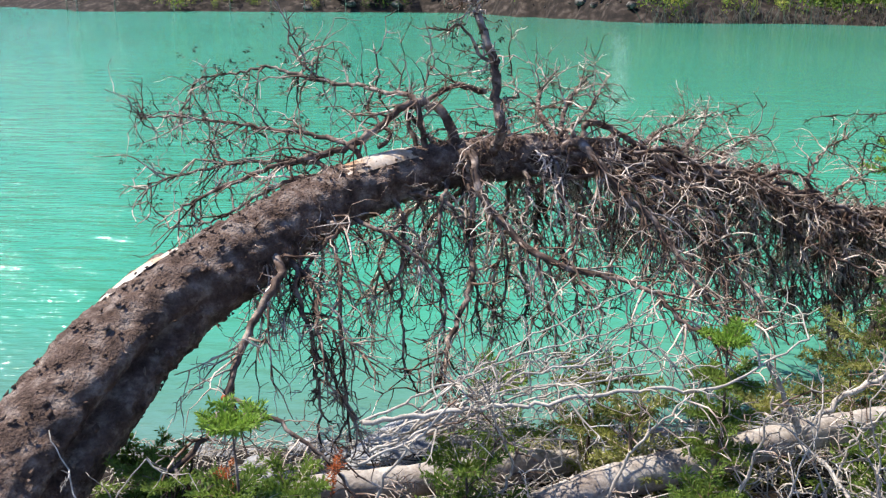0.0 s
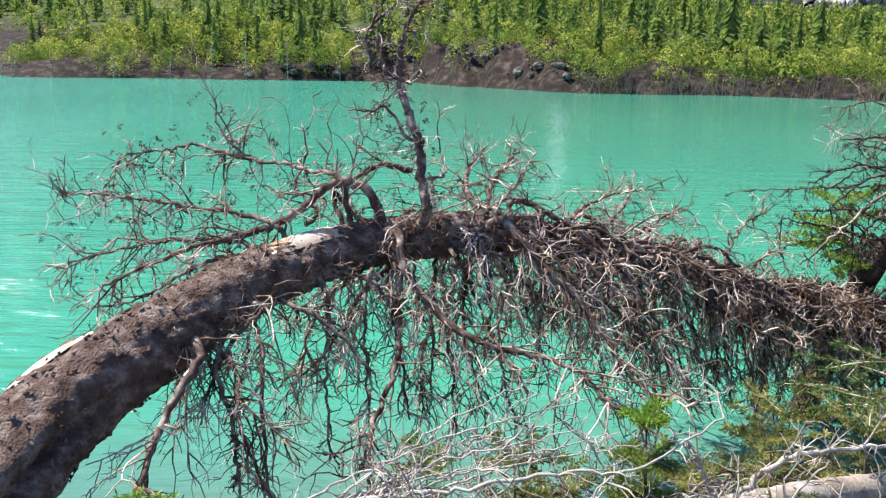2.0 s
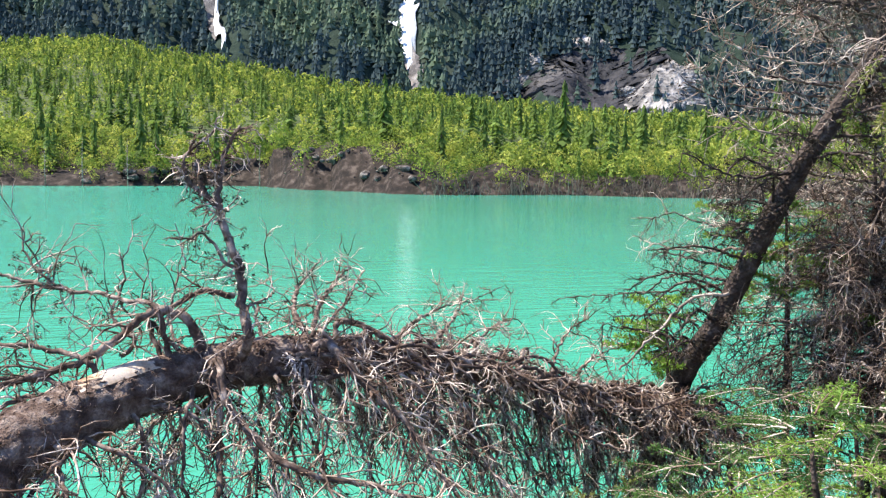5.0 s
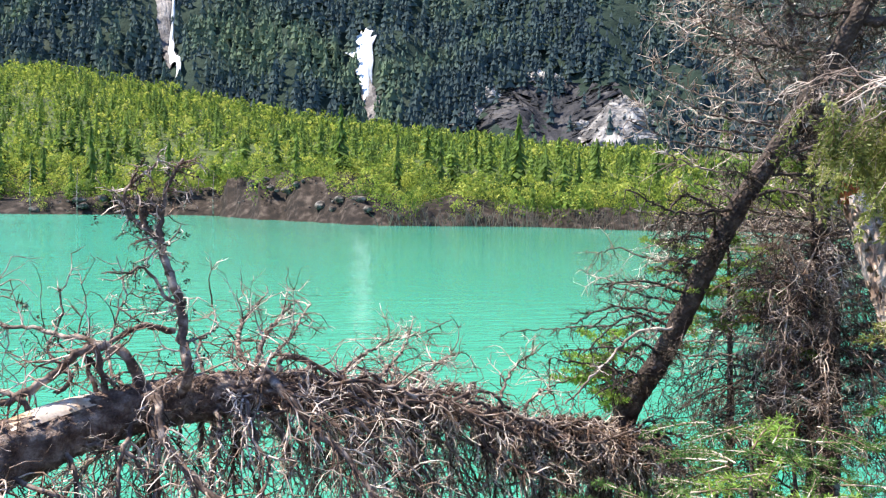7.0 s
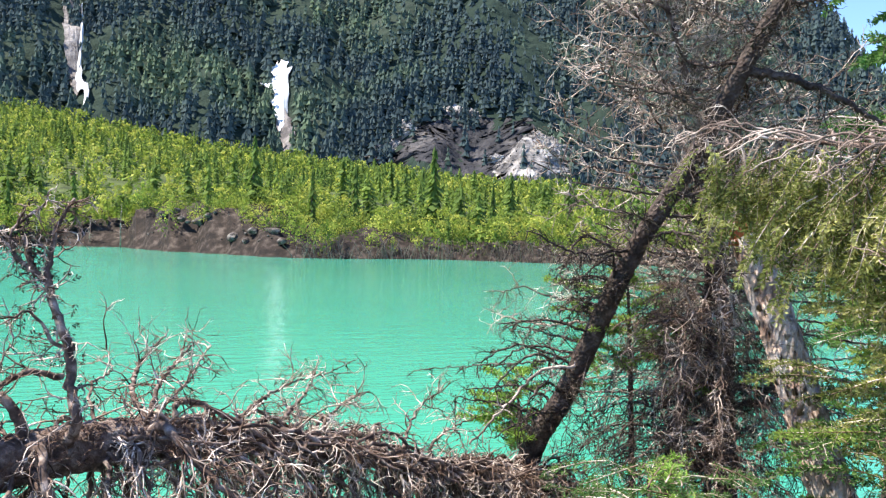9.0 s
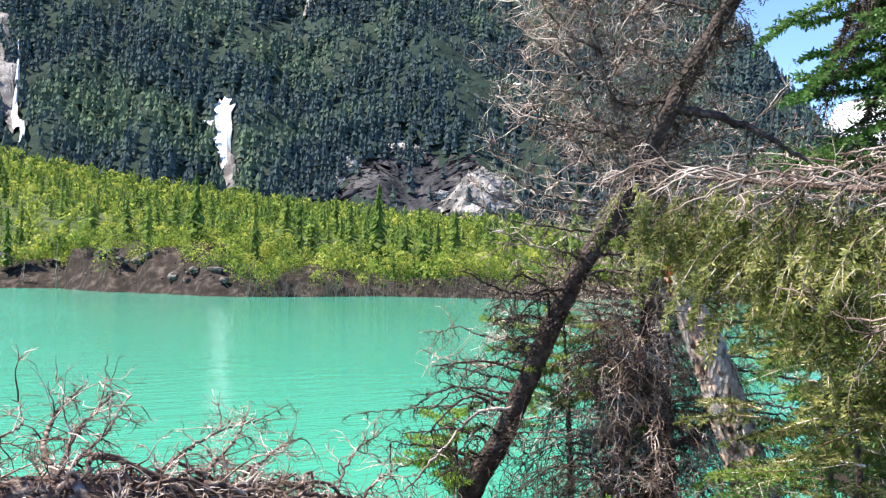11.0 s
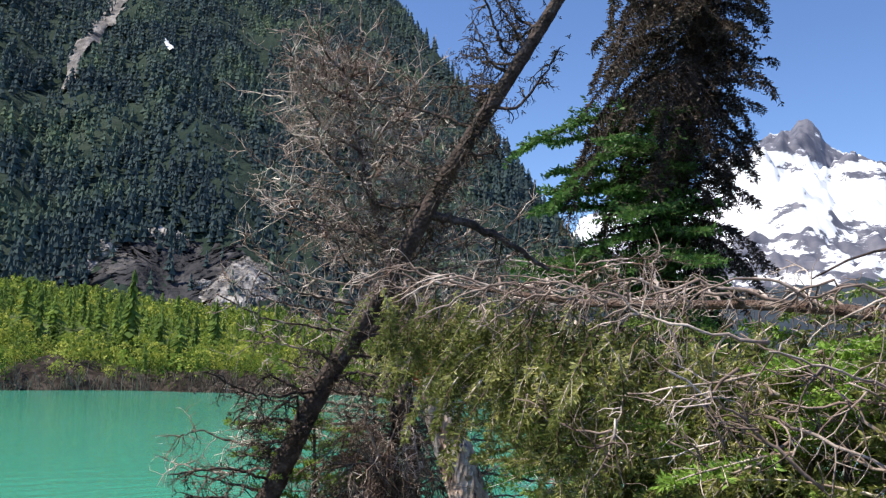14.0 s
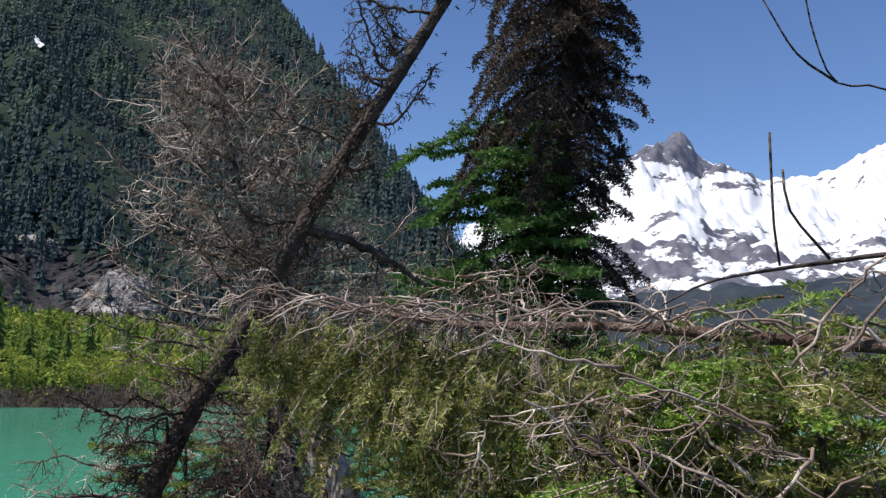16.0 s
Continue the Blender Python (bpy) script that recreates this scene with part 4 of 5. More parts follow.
limb_on(bent_spruce, [(1.0, 4.0, 1.66), (1.08, 3.88, 1.56), (1.19, 3.8, 1.45), (1.31, 3.71, 1.34), (1.4, 3.62, 1.21), (1.49, 3.48, 1.08), (1.61, 3.4, 0.98)], 0.024, 0.007, 70, 0.38, 0.5)
limb_on(bent_spruce, [(1.08, 4.34, 1.7), (1.23, 4.38, 1.65), (1.42, 4.4, 1.54), (1.59, 4.36, 1.39), (1.73, 4.25, 1.2), (1.84, 4.14, 1.0)], 0.02, 0.006, 60, 0.4, 0.5)
limb_on(bent_spruce, [(1.62, 4.47, 1.49), (1.9, 4.61, 1.37), (2.25, 4.72, 1.21), (2.26, 4.64, 1.09), (2.38, 4.56, 1.0), (2.54, 4.49, 0.93), (2.74, 4.42, 0.87)], 0.02, 0.007, 50, 0.34, 0.5)
limb_on(bent_spruce, [(0.88, 3.94, 1.58), (0.88, 3.8, 1.47), (0.95, 3.67, 1.37), (0.91, 3.52, 1.24), (0.95, 3.4, 1.16), (1.03, 3.32, 1.07)], 0.01, 0.004, 40, 0.3, 0.5)
limb_on(bent_spruce, [(1.27, 4.06, 1.44), (1.4, 3.92, 1.34), (1.6, 3.83, 1.2), (1.79, 3.72, 1.0)], 0.014, 0.004, 60, 0.36, 0.6)
limb_on(bent_spruce, [(-0.28, 3.28, 1.31), (-0.27, 3.16, 1.25), (-0.33, 3.05, 1.16), (-0.36, 2.95, 1.08), (-0.38, 2.82, 0.99), (-0.42, 2.68, 0.89), (-0.53, 2.55, 0.79)], 0.02, 0.008, 44, 0.3, 0.5)
limb_on(bent_spruce, [(-0.17, 3.35, 1.19), (-0.12, 3.22, 1.1), (-0.03, 3.15, 1.05), (0.09, 3.08, 0.97)], 0.007, 0.003, 26, 0.25, 0.4)
limb_on(bent_spruce, [(0.47, 4.15, 1.42), (0.31, 4.2, 1.23), (0.19, 4.19, 1.02), (-0.02, 4.17, 0.79)], 0.018, 0.005, 60, 0.34, 0.6)
limb_on(bent_spruce, [(0.3, 4.09, 1.4), (0.14, 4.09, 1.23), (0.05, 4.08, 1.03), (0.02, 4.01, 0.79)], 0.013, 0.004, 46, 0.32, 0.6)
limb_on(bent_spruce, [(0.69, 4.23, 1.34), (0.67, 4.26, 1.1), (0.62, 4.24, 0.83), (0.65, 4.22, 0.59)], 0.014, 0.004, 46, 0.34, 0.6)
limb_on(bent_spruce, [(-0.06, 3.51, 1.39), (-0.15, 3.43, 1.29), (-0.23, 3.34, 1.15), (-0.26, 3.19, 1.01)], 0.013, 0.004, 40, 0.3, 0.6)
limb_on(bent_spruce, [(0.86, 4.25, 1.4), (0.84, 4.27, 1.13), (0.87, 4.21, 0.91), (0.95, 4.08, 0.65)], 0.014, 0.004, 46, 0.34, 0.6)

# the drooping curtain of twigs under the bowed crown
for k2 in range(38):
    f = (k2 / 37) ** 0.85
    i = int(np.interp(knots[8] + (knots[13] - knots[8]) * f, arc, np.arange(len(arc))))
    for sg in (-1, -0.6, -0.1, 0.5):
        sd = unit(np.cross(tan[i], (0, 0, 1))) * sg
        p = axis[i] + sd * radius[i] * 0.8 + rnd.normal(size=3) * 0.02
        d = unit(tan[i] * (0.3 + 0.8 * rnd.random()) + sd * 0.5 + np.array([0, 0, -0.1 + 0.3 * rnd.random()]))
        ln = 0.4 + 0.55 * rnd.random()
        dn = 0.3 + 0.6 * rnd.random()
        line = [p, p + d * ln * 0.4, p + d * ln * 0.75 + np.array([0, 0, -0.35 * dn]), p + d * ln * (0.85 + 0.2 * rnd.random()) + np.array([0, 0, -dn])]
        line = [line[0]] + [q2 + rnd.normal(size=3) * 0.06 for q2 in line[1:]]
        limb_on(bent_spruce, line, 0.013, 0.0045, 24, 0.2, 0.75, None, None, 1.0, 0.5)

for k2 in range(26):
    p = np.array([2.7, 5.0, 1.05]) + rnd.random() * np.array([0.9, 0.28, -0.22])
    d = unit(np.array([0.8, rnd.normal() * 0.5, 0.25 * rnd.random()]))
    ln, dn = 0.35 + 0.35 * rnd.random(), 0.1 + 0.55 * rnd.random()
    limb_on(bent_spruce, [p, p + d * ln * 0.5, p + d * ln + [0, 0, -dn]], 0.012, 0.0045, 22, 0.22, 0.6, None, None, 1.0, 0.5)

# single twiggy branches that hang under the arch
for k2 in range(16):
    i = int(np.interp(knots[5] + (knots[9] - knots[5]) * (k2 + rnd.random()) / 16, arc, np.arange(len(arc))))
    sd = unit(np.cross(tan[i], (0, 0, 1)))
    sg = 1 if k2 % 3 else -1
    p = axis[i] + sd * radius[i] * 0.85 * sg + np.array([0, 0, -radius[i] * 0.4])
    dn = 0.4 + 0.4 * rnd.random()
    o = sd * (0.2 + 0.25 * rnd.random()) * sg + tan[i] * rnd.normal() * 0.15
    limb_on(bent_spruce, [p, p + o * 0.5 + [0, 0, -0.08], p + o * 0.8 + rnd.normal(size=3) * 0.04 + [0, 0, -dn * 0.5], p + o + rnd.normal(size=3) * 0.05 + [0, 0, -dn]], 0.012, 0.005, 26, 0.24, 0.4, None, TWIG_GREY if k2 % 4 == 0 else TWIG, 1.0, 0.5)

# ---- near bank ----
def ground_z(x, y):
    return float(height(np.array(float(x)), np.array(float(y))))


def log(name, pts, rads, label):
    ob = thing(name, pts[0], label, "log")
    c = curve(pts, 0.03)
    c[1:-1] += rnd.normal(size=(len(c) - 2, 3)) * 0.002
    bd = Build()
    tube(bd, c, np.interp(np.linspace(0, 1, len(c)), np.linspace(0, 1, len(rads)), rads), 18, 0.07, True, rnd)
    piece("trunk", bd, LOG, ob)
    return ob


fallen = log("fallen_log", [(0.7, 2.64, 0.6), (0.97, 2.73, 0.66), (1.3, 2.8, 0.71), (1.68, 2.91, 0.75), (2.09, 3.02, 0.76), (2.7, 3.15, 0.75)], [0.07, 0.065, 0.06, 0.058, 0.056, 0.05], "weathered grey fallen log lying on the bank")
limb_on(fallen, [(1.66, 2.82, 0.8), (1.6, 2.81, 0.92), (1.5, 2.81, 1.1)], 0.014, 0.006, 6, 0.18, 0, TWIG_WHITE, TWIG_WHITE)
limb_on(fallen, [(1.65, 2.82, 0.8), (1.79, 2.86, 0.92), (1.96, 2.88, 1.0), (2.3, 2.9, 1.02)], 0.013, 0.006, 10, 0.22, 0, TWIG_WHITE, TWIG_WHITE)
limb_on(fallen, [(1.63, 2.77, 0.79), (1.66, 2.62, 0.8), (1.69, 2.45, 0.76)], 0.012, 0.006, 5, 0.16, 0, TWIG_WHITE, TWIG_WHITE)
second = log("fallen_log", [(-0.6, 2.62, 0.56), (-0.31, 2.7, 0.59), (-0.08, 2.76, 0.61), (0.24, 2.82, 0.61), (0.62, 2.97, 0.58), (0.9, 3.1, 0.52)], [0.045, 0.05, 0.055, 0.06, 0.06, 0.055], "short weathered log half buried in twigs")

fan = thing("dead_branch", (0.12, 2.51, 0.65), "bleached dead branch with a fan of thin twigs", "branch")
limb_on(fan, [(0.12, 2.51, 1.01), (0.46, 2.53, 1.05), (0.67, 2.5, 1.08), (0.85, 2.5, 1.12), (1.02, 2.5, 1.14), (1.19, 2.49, 1.14), (1.3, 2.52, 1.17), (1.56, 2.64, 1.25)], 0.009, 0.003, 18, 0.2, 0.1, TWIG_WHITE, TWIG_WHITE)
for k2 in range(11):
    e = np.array([0.5 + 0.9 * rnd.random(), 2.55 + 0.5 * rnd.random(), 1.0 + 0.35 * rnd.random()])
    s4 = np.array([0.1 + 0.25 * rnd.random(), 2.5 + 0.15 * rnd.random(), 0.85 + 0.15 * rnd.random()])
    limb_on(fan, [s4, s4 * 0.5 + e * 0.5 + [0, 0, 0.05], e], 0.005, 0.002, 12, 0.2, 0.2, TWIG_WHITE, TWIG_WHITE)
for x, y in [(0.1, 2.5), (0.5, 2.55), (0.9, 2.6), (1.3, 2.55), (1.7, 2.7)]:
    z = ground_z(x, y)
    limb_on(fan, [(x, y, z - 0.02), (x + 0.1, y + 0.03, z + 0.25), (x + 0.3 * rnd.random(), y, z + 0.5)], 0.007, 0.003, 16, 0.22, 0.1, TWIG_WHITE, TWIG)

for k2 in range(26):
    x, y = 0.4 + 2.1 * rnd.random(), 2.35 + 0.95 * rnd.random()
    z = ground_z(x, y)
    o = rnd.normal(size=3) * [0.16, 0.1, 0]
    hh = 0.18 + 0.32 * rnd.random()
    limb_on(fan, [(x, y, z - 0.03), np.array([x, y, z + hh * 0.6]) + o * 0.5, np.array([x, y, z + hh]) + o], 0.005, 0.002, 12, 0.17, 0.1, TWIG_WHITE, TWIG_WHITE)

sprig = thing("broken_branch", (-0.37, 2.7, 0.95), "broken dead branch with an orange snapped end", "branch")
limb_on(sprig, [(-0.37, 2.7, 1.0), (-0.26, 2.66, 0.98), (-0.14, 2.62, 0.93), (-0.04, 2.57, 0.87), (0.1, 2.55, 0.7)], 0.009, 0.004, 10, 0.16, 0.3)
bd = Build()
tube(bd, [(-0.375, 2.7, 1.002), (-0.362, 2.697, 1.0)], [0.011, 0.011], 8)
piece("snapped_end", bd, NEEDLE_RED, sprig, "orange snapped wood")
grass = thing("dead_branch", (-0.75, 2.2, 0.7), "thin bleached twigs standing beside the leaning trunk", "branch")
for p1, p2, p3 in [((-0.6, 2.15, 0.6), (-0.68, 2.2, 0.95), (-0.75, 2.25, 1.12)), ((-0.95, 2.0, 0.9), (-0.75, 2.1, 0.86), (-0.55, 2.2, 0.75)), ((-1.0, 2.0, 0.8), (-0.8, 2.05, 0.75), (-0.6, 2.1, 0.65)), ((-0.55, 2.2, 0.6), (-0.6, 2.25, 0.85), (-0.5, 2.3, 1.0))]:
    limb_on(grass, [p1, p2, p3], 0.004, 0.0015, 7, 0.18, 0, TWIG_WHITE, TWIG_WHITE)

for at, size, seed in [((0.25, 3.62, 0.24), (0.34, 0.26, 0.13), 1.0), ((-0.43, 3.35, 0.33), (0.1, 0.08, 0.05), 2.1), ((1.3, 2.5, 0.62), (0.09, 0.08, 0.06), 3.3), ((0.75, 3.75, 0.16), (0.25, 0.2, 0.1), 4.2), ((-0.1, 3.7, 0.12), (0.2, 0.14, 0.08), 5.5), ((1.4, 3.7, 0.22), (0.22, 0.18, 0.1), 6.4), ((-0.75, 3.6, 0.12), (0.16, 0.12, 0.07), 7.7)]:
    ob = boulder("stone", Vector(at), size, seed, STONE, "flat pale grey stone at the water's edge", "stones at the water's edge")
    ob["category"] = "stone"
for i in range(60):
    x, y = -1.6 + 4.2 * rnd.random(), 3.0 + 1.2 * rnd.random()
    s4 = 0.02 + 0.05 * rnd.random()
    ob = boulder("stone", Vector((x, y, ground_z(x, y) + s4 * 0.2)), (s4 * 1.4, s4, s4 * 0.6), i * 2.3, STONE, "small grey stone on the muddy shore", "small stones on the shore")
    ob["category"] = "stone"


def sapling(at, tall, whorls, seed, leaf, label, top_leaf=None, size=0.2):
    r2 = np.random.default_rng(seed)
    ob = thing("fir_sapling", at, label, "sapling", "fir saplings on the bank")
    at = np.array(at)
    wood = Build()
    tube(wood, [at - [0, 0, 0.05], at + [0.01, 0, tall * 0.5], at + [0, 0.01, tall]], [0.009, 0.006, 0.003], 6)
    piece("stem", wood, LIMB, ob)
    for i in range(whorls):
        z = tall * (0.15 + 0.85 * i / max(1, whorls - 1))
        topmost = i == whorls - 1
        for a in range(5):
            an = 2 * np.pi * (a + 0.3 * r2.random()) / 5 + i
            w2, l2 = Build(), Build()
            ln = size * (1.15 - 0.55 * i / whorls) * (0.8 + 0.4 * r2.random())
            bough(w2, l2, r2, at + [0, 0, z], unit(np.array([np.cos(an), np.sin(an), 0.55 if topmost else 0.2])), ln, 0.003, 0.5, nl=0.022, nw=0.003, count=30)
            st = piece("bough", w2, TWIG, ob)
            piece("needles", l2, top_leaf if topmost and top_leaf else leaf, st, smooth=False)
    return ob


litter = Build()
m = 3600
at = np.stack([-1.8 + 5.2 * rnd.random(m), 1.9 + 2.1 * rnd.random(m), np.zeros(m)], -1)
at[:, 2] = height(at[:, 0], at[:, 1]) + 0.03 + 0.1 * rnd.random(m) ** 2
d = rnd.normal(size=(m, 3)) * [1, 1, 0.35]
d /= np.linalg.norm(d, axis=1)[:, None]
tubes(litter, at[:, None] + d[:, None] * (np.linspace(-0.5, 0.5, 5)[None, :, None] * (0.06 + 0.22 * rnd.random(m) ** 2)[:, None, None]) + rnd.normal(size=(m, 5, 3)) * 0.004, np.full((m, 5), 0.0026), 3)
tagged(piece("twig_litter", litter, TWIG_WHITE), "bleached dead twigs strewn over the bank", "twigs", kind="stuff")

sapling((-0.23, 2.26, ground_z(-0.23, 2.26)), 1.12 - ground_z(-0.23, 2.26), 3, 1, NEEDLE, "small fir sapling with a bright new top", NEEDLE_NEW, 0.1)
sapling((1.34, 2.75, ground_z(1.34, 2.75)), 1.19 - ground_z(1.34, 2.75), 5, 2, NEEDLE, "young green fir standing beside the log", NEEDLE_NEW, 0.12)
for i, (x, y, tall, size) in enumerate([(-0.55, 2.55, 0.22, 0.18), (-0.1, 2.42, 0.22, 0.15), (0.45, 2.55, 0.25, 0.17), (1.06, 2.9, 0.32, 0.2), (1.62, 3.1, 0.3, 0.2), (0.95, 3.15, 0.4, 0.2), (0.6, 3.05, 0.42, 0.16), (2.1, 3.4, 0.4, 0.26), (2.35, 3.75, 0.45, 0.3), (1.9, 2.7, 0.2, 0.2), (2.4, 3.2, 0.45, 0.3), (-0.7, 2.75, 0.2, 0.17), (1.2, 2.4, 0.18, 0.15)]):
    sapling((x, y, ground_z(x, y)), tall, 3, 20 + i, NEEDLE_OLIVE if i in (3, 4, 5, 7, 8, 10) else NEEDLE, "low green fir growing among dead twigs", None, size)
for x, y, z in [(-0.27, 2.3, 0.9), (0.02, 2.45, 0.86)]:
    red = thing("dead_fir_tip", (x, y, z), "rust-red dead fir tip among green needles", "branch", "rust-red tips")
    w2, l2 = Build(), Build()
    bough(w2, l2, rnd, np.array([x, y, z - 0.08]), np.array([0.1, 0.1, 1.0]), 0.14, 0.003, 0.1, nl=0.014, nw=0.002, count=26)
    piece("stem", w2, TWIG, red)
    piece("needles", l2, NEEDLE_RED, red, smooth=False)

# ---- the group of trees by the water ----
def leaning_tube(tree, pts, rads, mat, sides=14, rough=0.12, name="trunk"):
    c = curve(pts, 0.04)
    bd = Build()
    tube(bd, c, np.interp(np.linspace(0, 1, len(c)), np.linspace(0, 1, len(rads)), rads), sides, rough, True, rnd)
    piece(name, bd, mat, tree)
    return c


leaning = thing("leaning_spruce", (3.45, 5.5, 0.3), "dark dead spruce leaning over, thin crooked branches with lichen", "tree")
lc = leaning_tube(leaning, [(3.3, 5.8, -0.6), (3.5, 5.35, 0.9), (3.624, 4.995, 1.513), (3.777, 4.516, 2.416), (3.975, 4.22, 2.987), (4.206, 3.822, 3.786), (4.444, 3.494, 4.43), (4.7, 3.1, 5.2), (4.9, 2.8, 5.9)], [0.1, 0.09, 0.08, 0.066, 0.058, 0.05, 0.042, 0.034, 0.024], BARK_DARK)
for k2 in range(64):
    f = 0.25 + 0.74 * k2 / 64
    p = lc[int(f * (len(lc) - 1))]
    an = rnd.random() * 6.28 if f > 0.45 else 1.7 + 2.6 * rnd.random()
    d = np.array([np.cos(an), np.sin(an), 0.1])
    ln = (0.25 + 0.6 * rnd.random() ** 1.3) * (1.2 - 0.45 * f)
    jz = rnd.normal() * 0.1
    limb_on(leaning, [p, p + d * ln * 0.5 + rnd.normal(size=3) * 0.05 + [0, 0, 0.04], p + d * ln + [0, 0, (0.2 if f > 0.5 else -0.05) + jz]], 0.011, 0.004, 15, 0.14, 0.7, BARK_DARK, NEEDLE_DEAD, 1.2, moss=26 if f > 0.4 else 8)
limb_on(leaning, [(4.13, 3.95, 3.5), (4.4, 3.75, 3.42), (4.75, 3.55, 3.2)], 0.03, 0.012, 16, 0.2, 0.8, BARK_DARK, NEEDLE_DEAD)

limb_on(leaning, [(3.68, 5.0, 1.74), (3.56, 5.43, 1.63), (3.3, 5.79, 1.56), (2.97, 6.17, 1.48)], 0.009, 0.003, 30, 0.12, 0.9, BARK_DARK, NEEDLE_DEAD, 1.3)
limb_on(leaning, [(3.57, 4.81, 1.7), (3.33, 4.86, 1.66), (3.07, 4.8, 1.47), (2.81, 4.74, 1.27)], 0.011, 0.006, 16, 0.16, 0.1, TWIG_GREY, TWIG_GREY)
limb_on(leaning, [(3.64, 4.82, 1.98), (3.54, 5.05, 1.94), (3.43, 5.28, 1.94), (3.3, 5.52, 1.98)], 0.01, 0.003, 34, 0.2, 0.1, TWIG_GREY, TWIG_GREY)
limb_on(leaning, [(3.72, 4.82, 2.14), (3.62, 5.05, 2.11), (3.43, 5.3, 2.17), (3.38, 5.52, 2.12)], 0.01, 0.003, 34, 0.2, 0.3, BARK_DARK, TWIG)

grey = thing("grey_dead_spruce", (4.9, 5.3, 0.3), "dead spruce with a dense crown of bare grey twigs", "tree")
gc = leaning_tube(grey, [(5.15, 5.2, -0.6), (5.0, 5.08, 1.6), (4.78, 5.06, 3.0), (4.55, 5.05, 3.69), (4.36, 5.1, 4.33), (4.24, 5.12, 4.86)], [0.1, 0.085, 0.06, 0.04, 0.025, 0.006], LIMB, 10)
for k2 in range(130):
    f = 0.34 + 0.65 * k2 / 130
    p = gc[int(f * (len(gc) - 1))]
    an = k2 * 2.4 + rnd.random()
    o = np.array([np.cos(an), np.sin(an), 0])
    ln = (0.2 + 1.45 * (1 - ((f - 0.34) / 0.66)) ** 0.62) * (0.6 + 0.5 * rnd.random())
    up = 0.5 * (f - 0.35)
    limb_on(grey, [p, p + o * ln * 0.4 + [0, 0, 0.03 * ln], p + o * ln * 0.75 + [0, 0, up * 0.6 * ln], p + o * ln + [0, 0, up * 1.4 * ln]], 0.011, 0.0045, 23, 0.24, -0.04, LIMB if k2 % 3 else TWIG_GREY, TWIG if k2 % 4 == 1 else TWIG_GREY, 1.2, 0.24)

broken = thing("snapped_spruce", (4.8, 3.66, 0.5), "snapped pale trunk with flaking bark, leaning", "tree")
bc = leaning_tube(broken, [(4.95, 3.5, 0.2), (4.691, 3.737, 0.992), (4.478, 3.896, 1.797), (4.34, 4.0, 2.286), (4.25, 4.06, 2.56)], [0.16, 0.14, 0.12, 0.11, 0.09], BARK_PALE, 20, 0.2)
bd = Build()
for i in range(420):
    f = rnd.random()
    nrm = rnd.normal(size=3)
    nrm = unit(nrm - np.array([-0.27, 0.22, 0.93]) * (nrm @ np.array([-0.27, 0.22, 0.93])))
    p = bc[int(f * (len(bc) - 1))] + nrm * (0.156 - 0.066 * f)
    a = unit(np.cross(nrm, (-0.27, 0.22, 0.93))) * (0.01 + 0.014 * rnd.random())
    b2 = np.array([-0.27, 0.22, 0.93]) * (0.018 + 0.03 * rnd.random())
    lf = nrm * (0.003 + 0.005 * rnd.random())
    bd.add([p - a - b2, p + a - b2 + lf, p + a + b2, p - a + b2 + lf, p - nrm * 0.02], None, [(0, 1, 2), (0, 2, 3), (0, 4, 1), (1, 4, 2), (2, 4, 3), (3, 4, 0)])
tagged(piece("loose_bark", bd, BARK_PALE, broken), kind="stuff")
bd = Build()
for i in range(22):
    an = rnd.random() * 6.28
    p = np.array([4.25, 4.06, 2.5]) + 0.07 * np.array([np.cos(an), np.sin(an), 0])
    tube(bd, [p, p + [0.0, 0.0, 0.05 + 0.16 * rnd.random()]], [0.02, 0.003], 4)
piece("splintered_top", bd, NEEDLE_RED, broken, "orange splintered wood")
# grey twigs that hang in a bell beside the snapped trunk
for k2 in range(170):
    an = rnd.random() * 6.28
    f = rnd.random()
    p = np.array([4.38 + 0.1 * f, 4.56, 2.33 - 1.42 * f]) + rnd.normal(size=3) * [0.05, 0.05, 0.04]
    o = np.array([np.cos(an), np.sin(an), 0]) * (0.16 + (0.5 + 0.45 * f) * rnd.random() + 0.14 * f)
    dn = 0.1 + 0.35 * rnd.random()
    limb_on(broken, [p, p + o * 0.5 + [0, 0, 0.03], p + o * 0.9 + [0, 0, -dn * 0.5], p + o + [0, 0, -dn * 1.3]], 0.005, 0.002, 24, 0.2, 0.5, TWIG_BROWN, TWIG if k2 % 3 == 0 else TWIG_BROWN, 0.85, 0.8)
leaning_tube(broken, [(4.6, 4.5, 0.1), (4.5, 4.55, 1.2), (4.38, 4.56, 2.38)], [0.05, 0.04, 0.015], BARK_DARK, 8, 0.1, "side_stem")

under = thing("dead_spruce_stem", (4.2, 5.0, 0.2), "thin dark stem leaning behind the twigs", "tree")
leaning_tube(under, [(3.95, 4.6, -0.4), (4.2, 4.6, 1.2), (4.5, 4.6, 2.4)], [0.06, 0.05, 0.03], BARK_DARK, 8)
for k2 in range(34):
    p = np.array([3.95 + 0.5 * rnd.random(), 4.6, 0.4 + 1.6 * rnd.random()])
    d = rnd.normal(size=3) * [0.5, 0.4, 0.1]
    limb_on(under, [p, p + d * 0.5, p + d + [0, 0, -0.15]], 0.008, 0.002, 16, 0.25, 0.5, BARK_DARK, NEEDLE_DEAD)


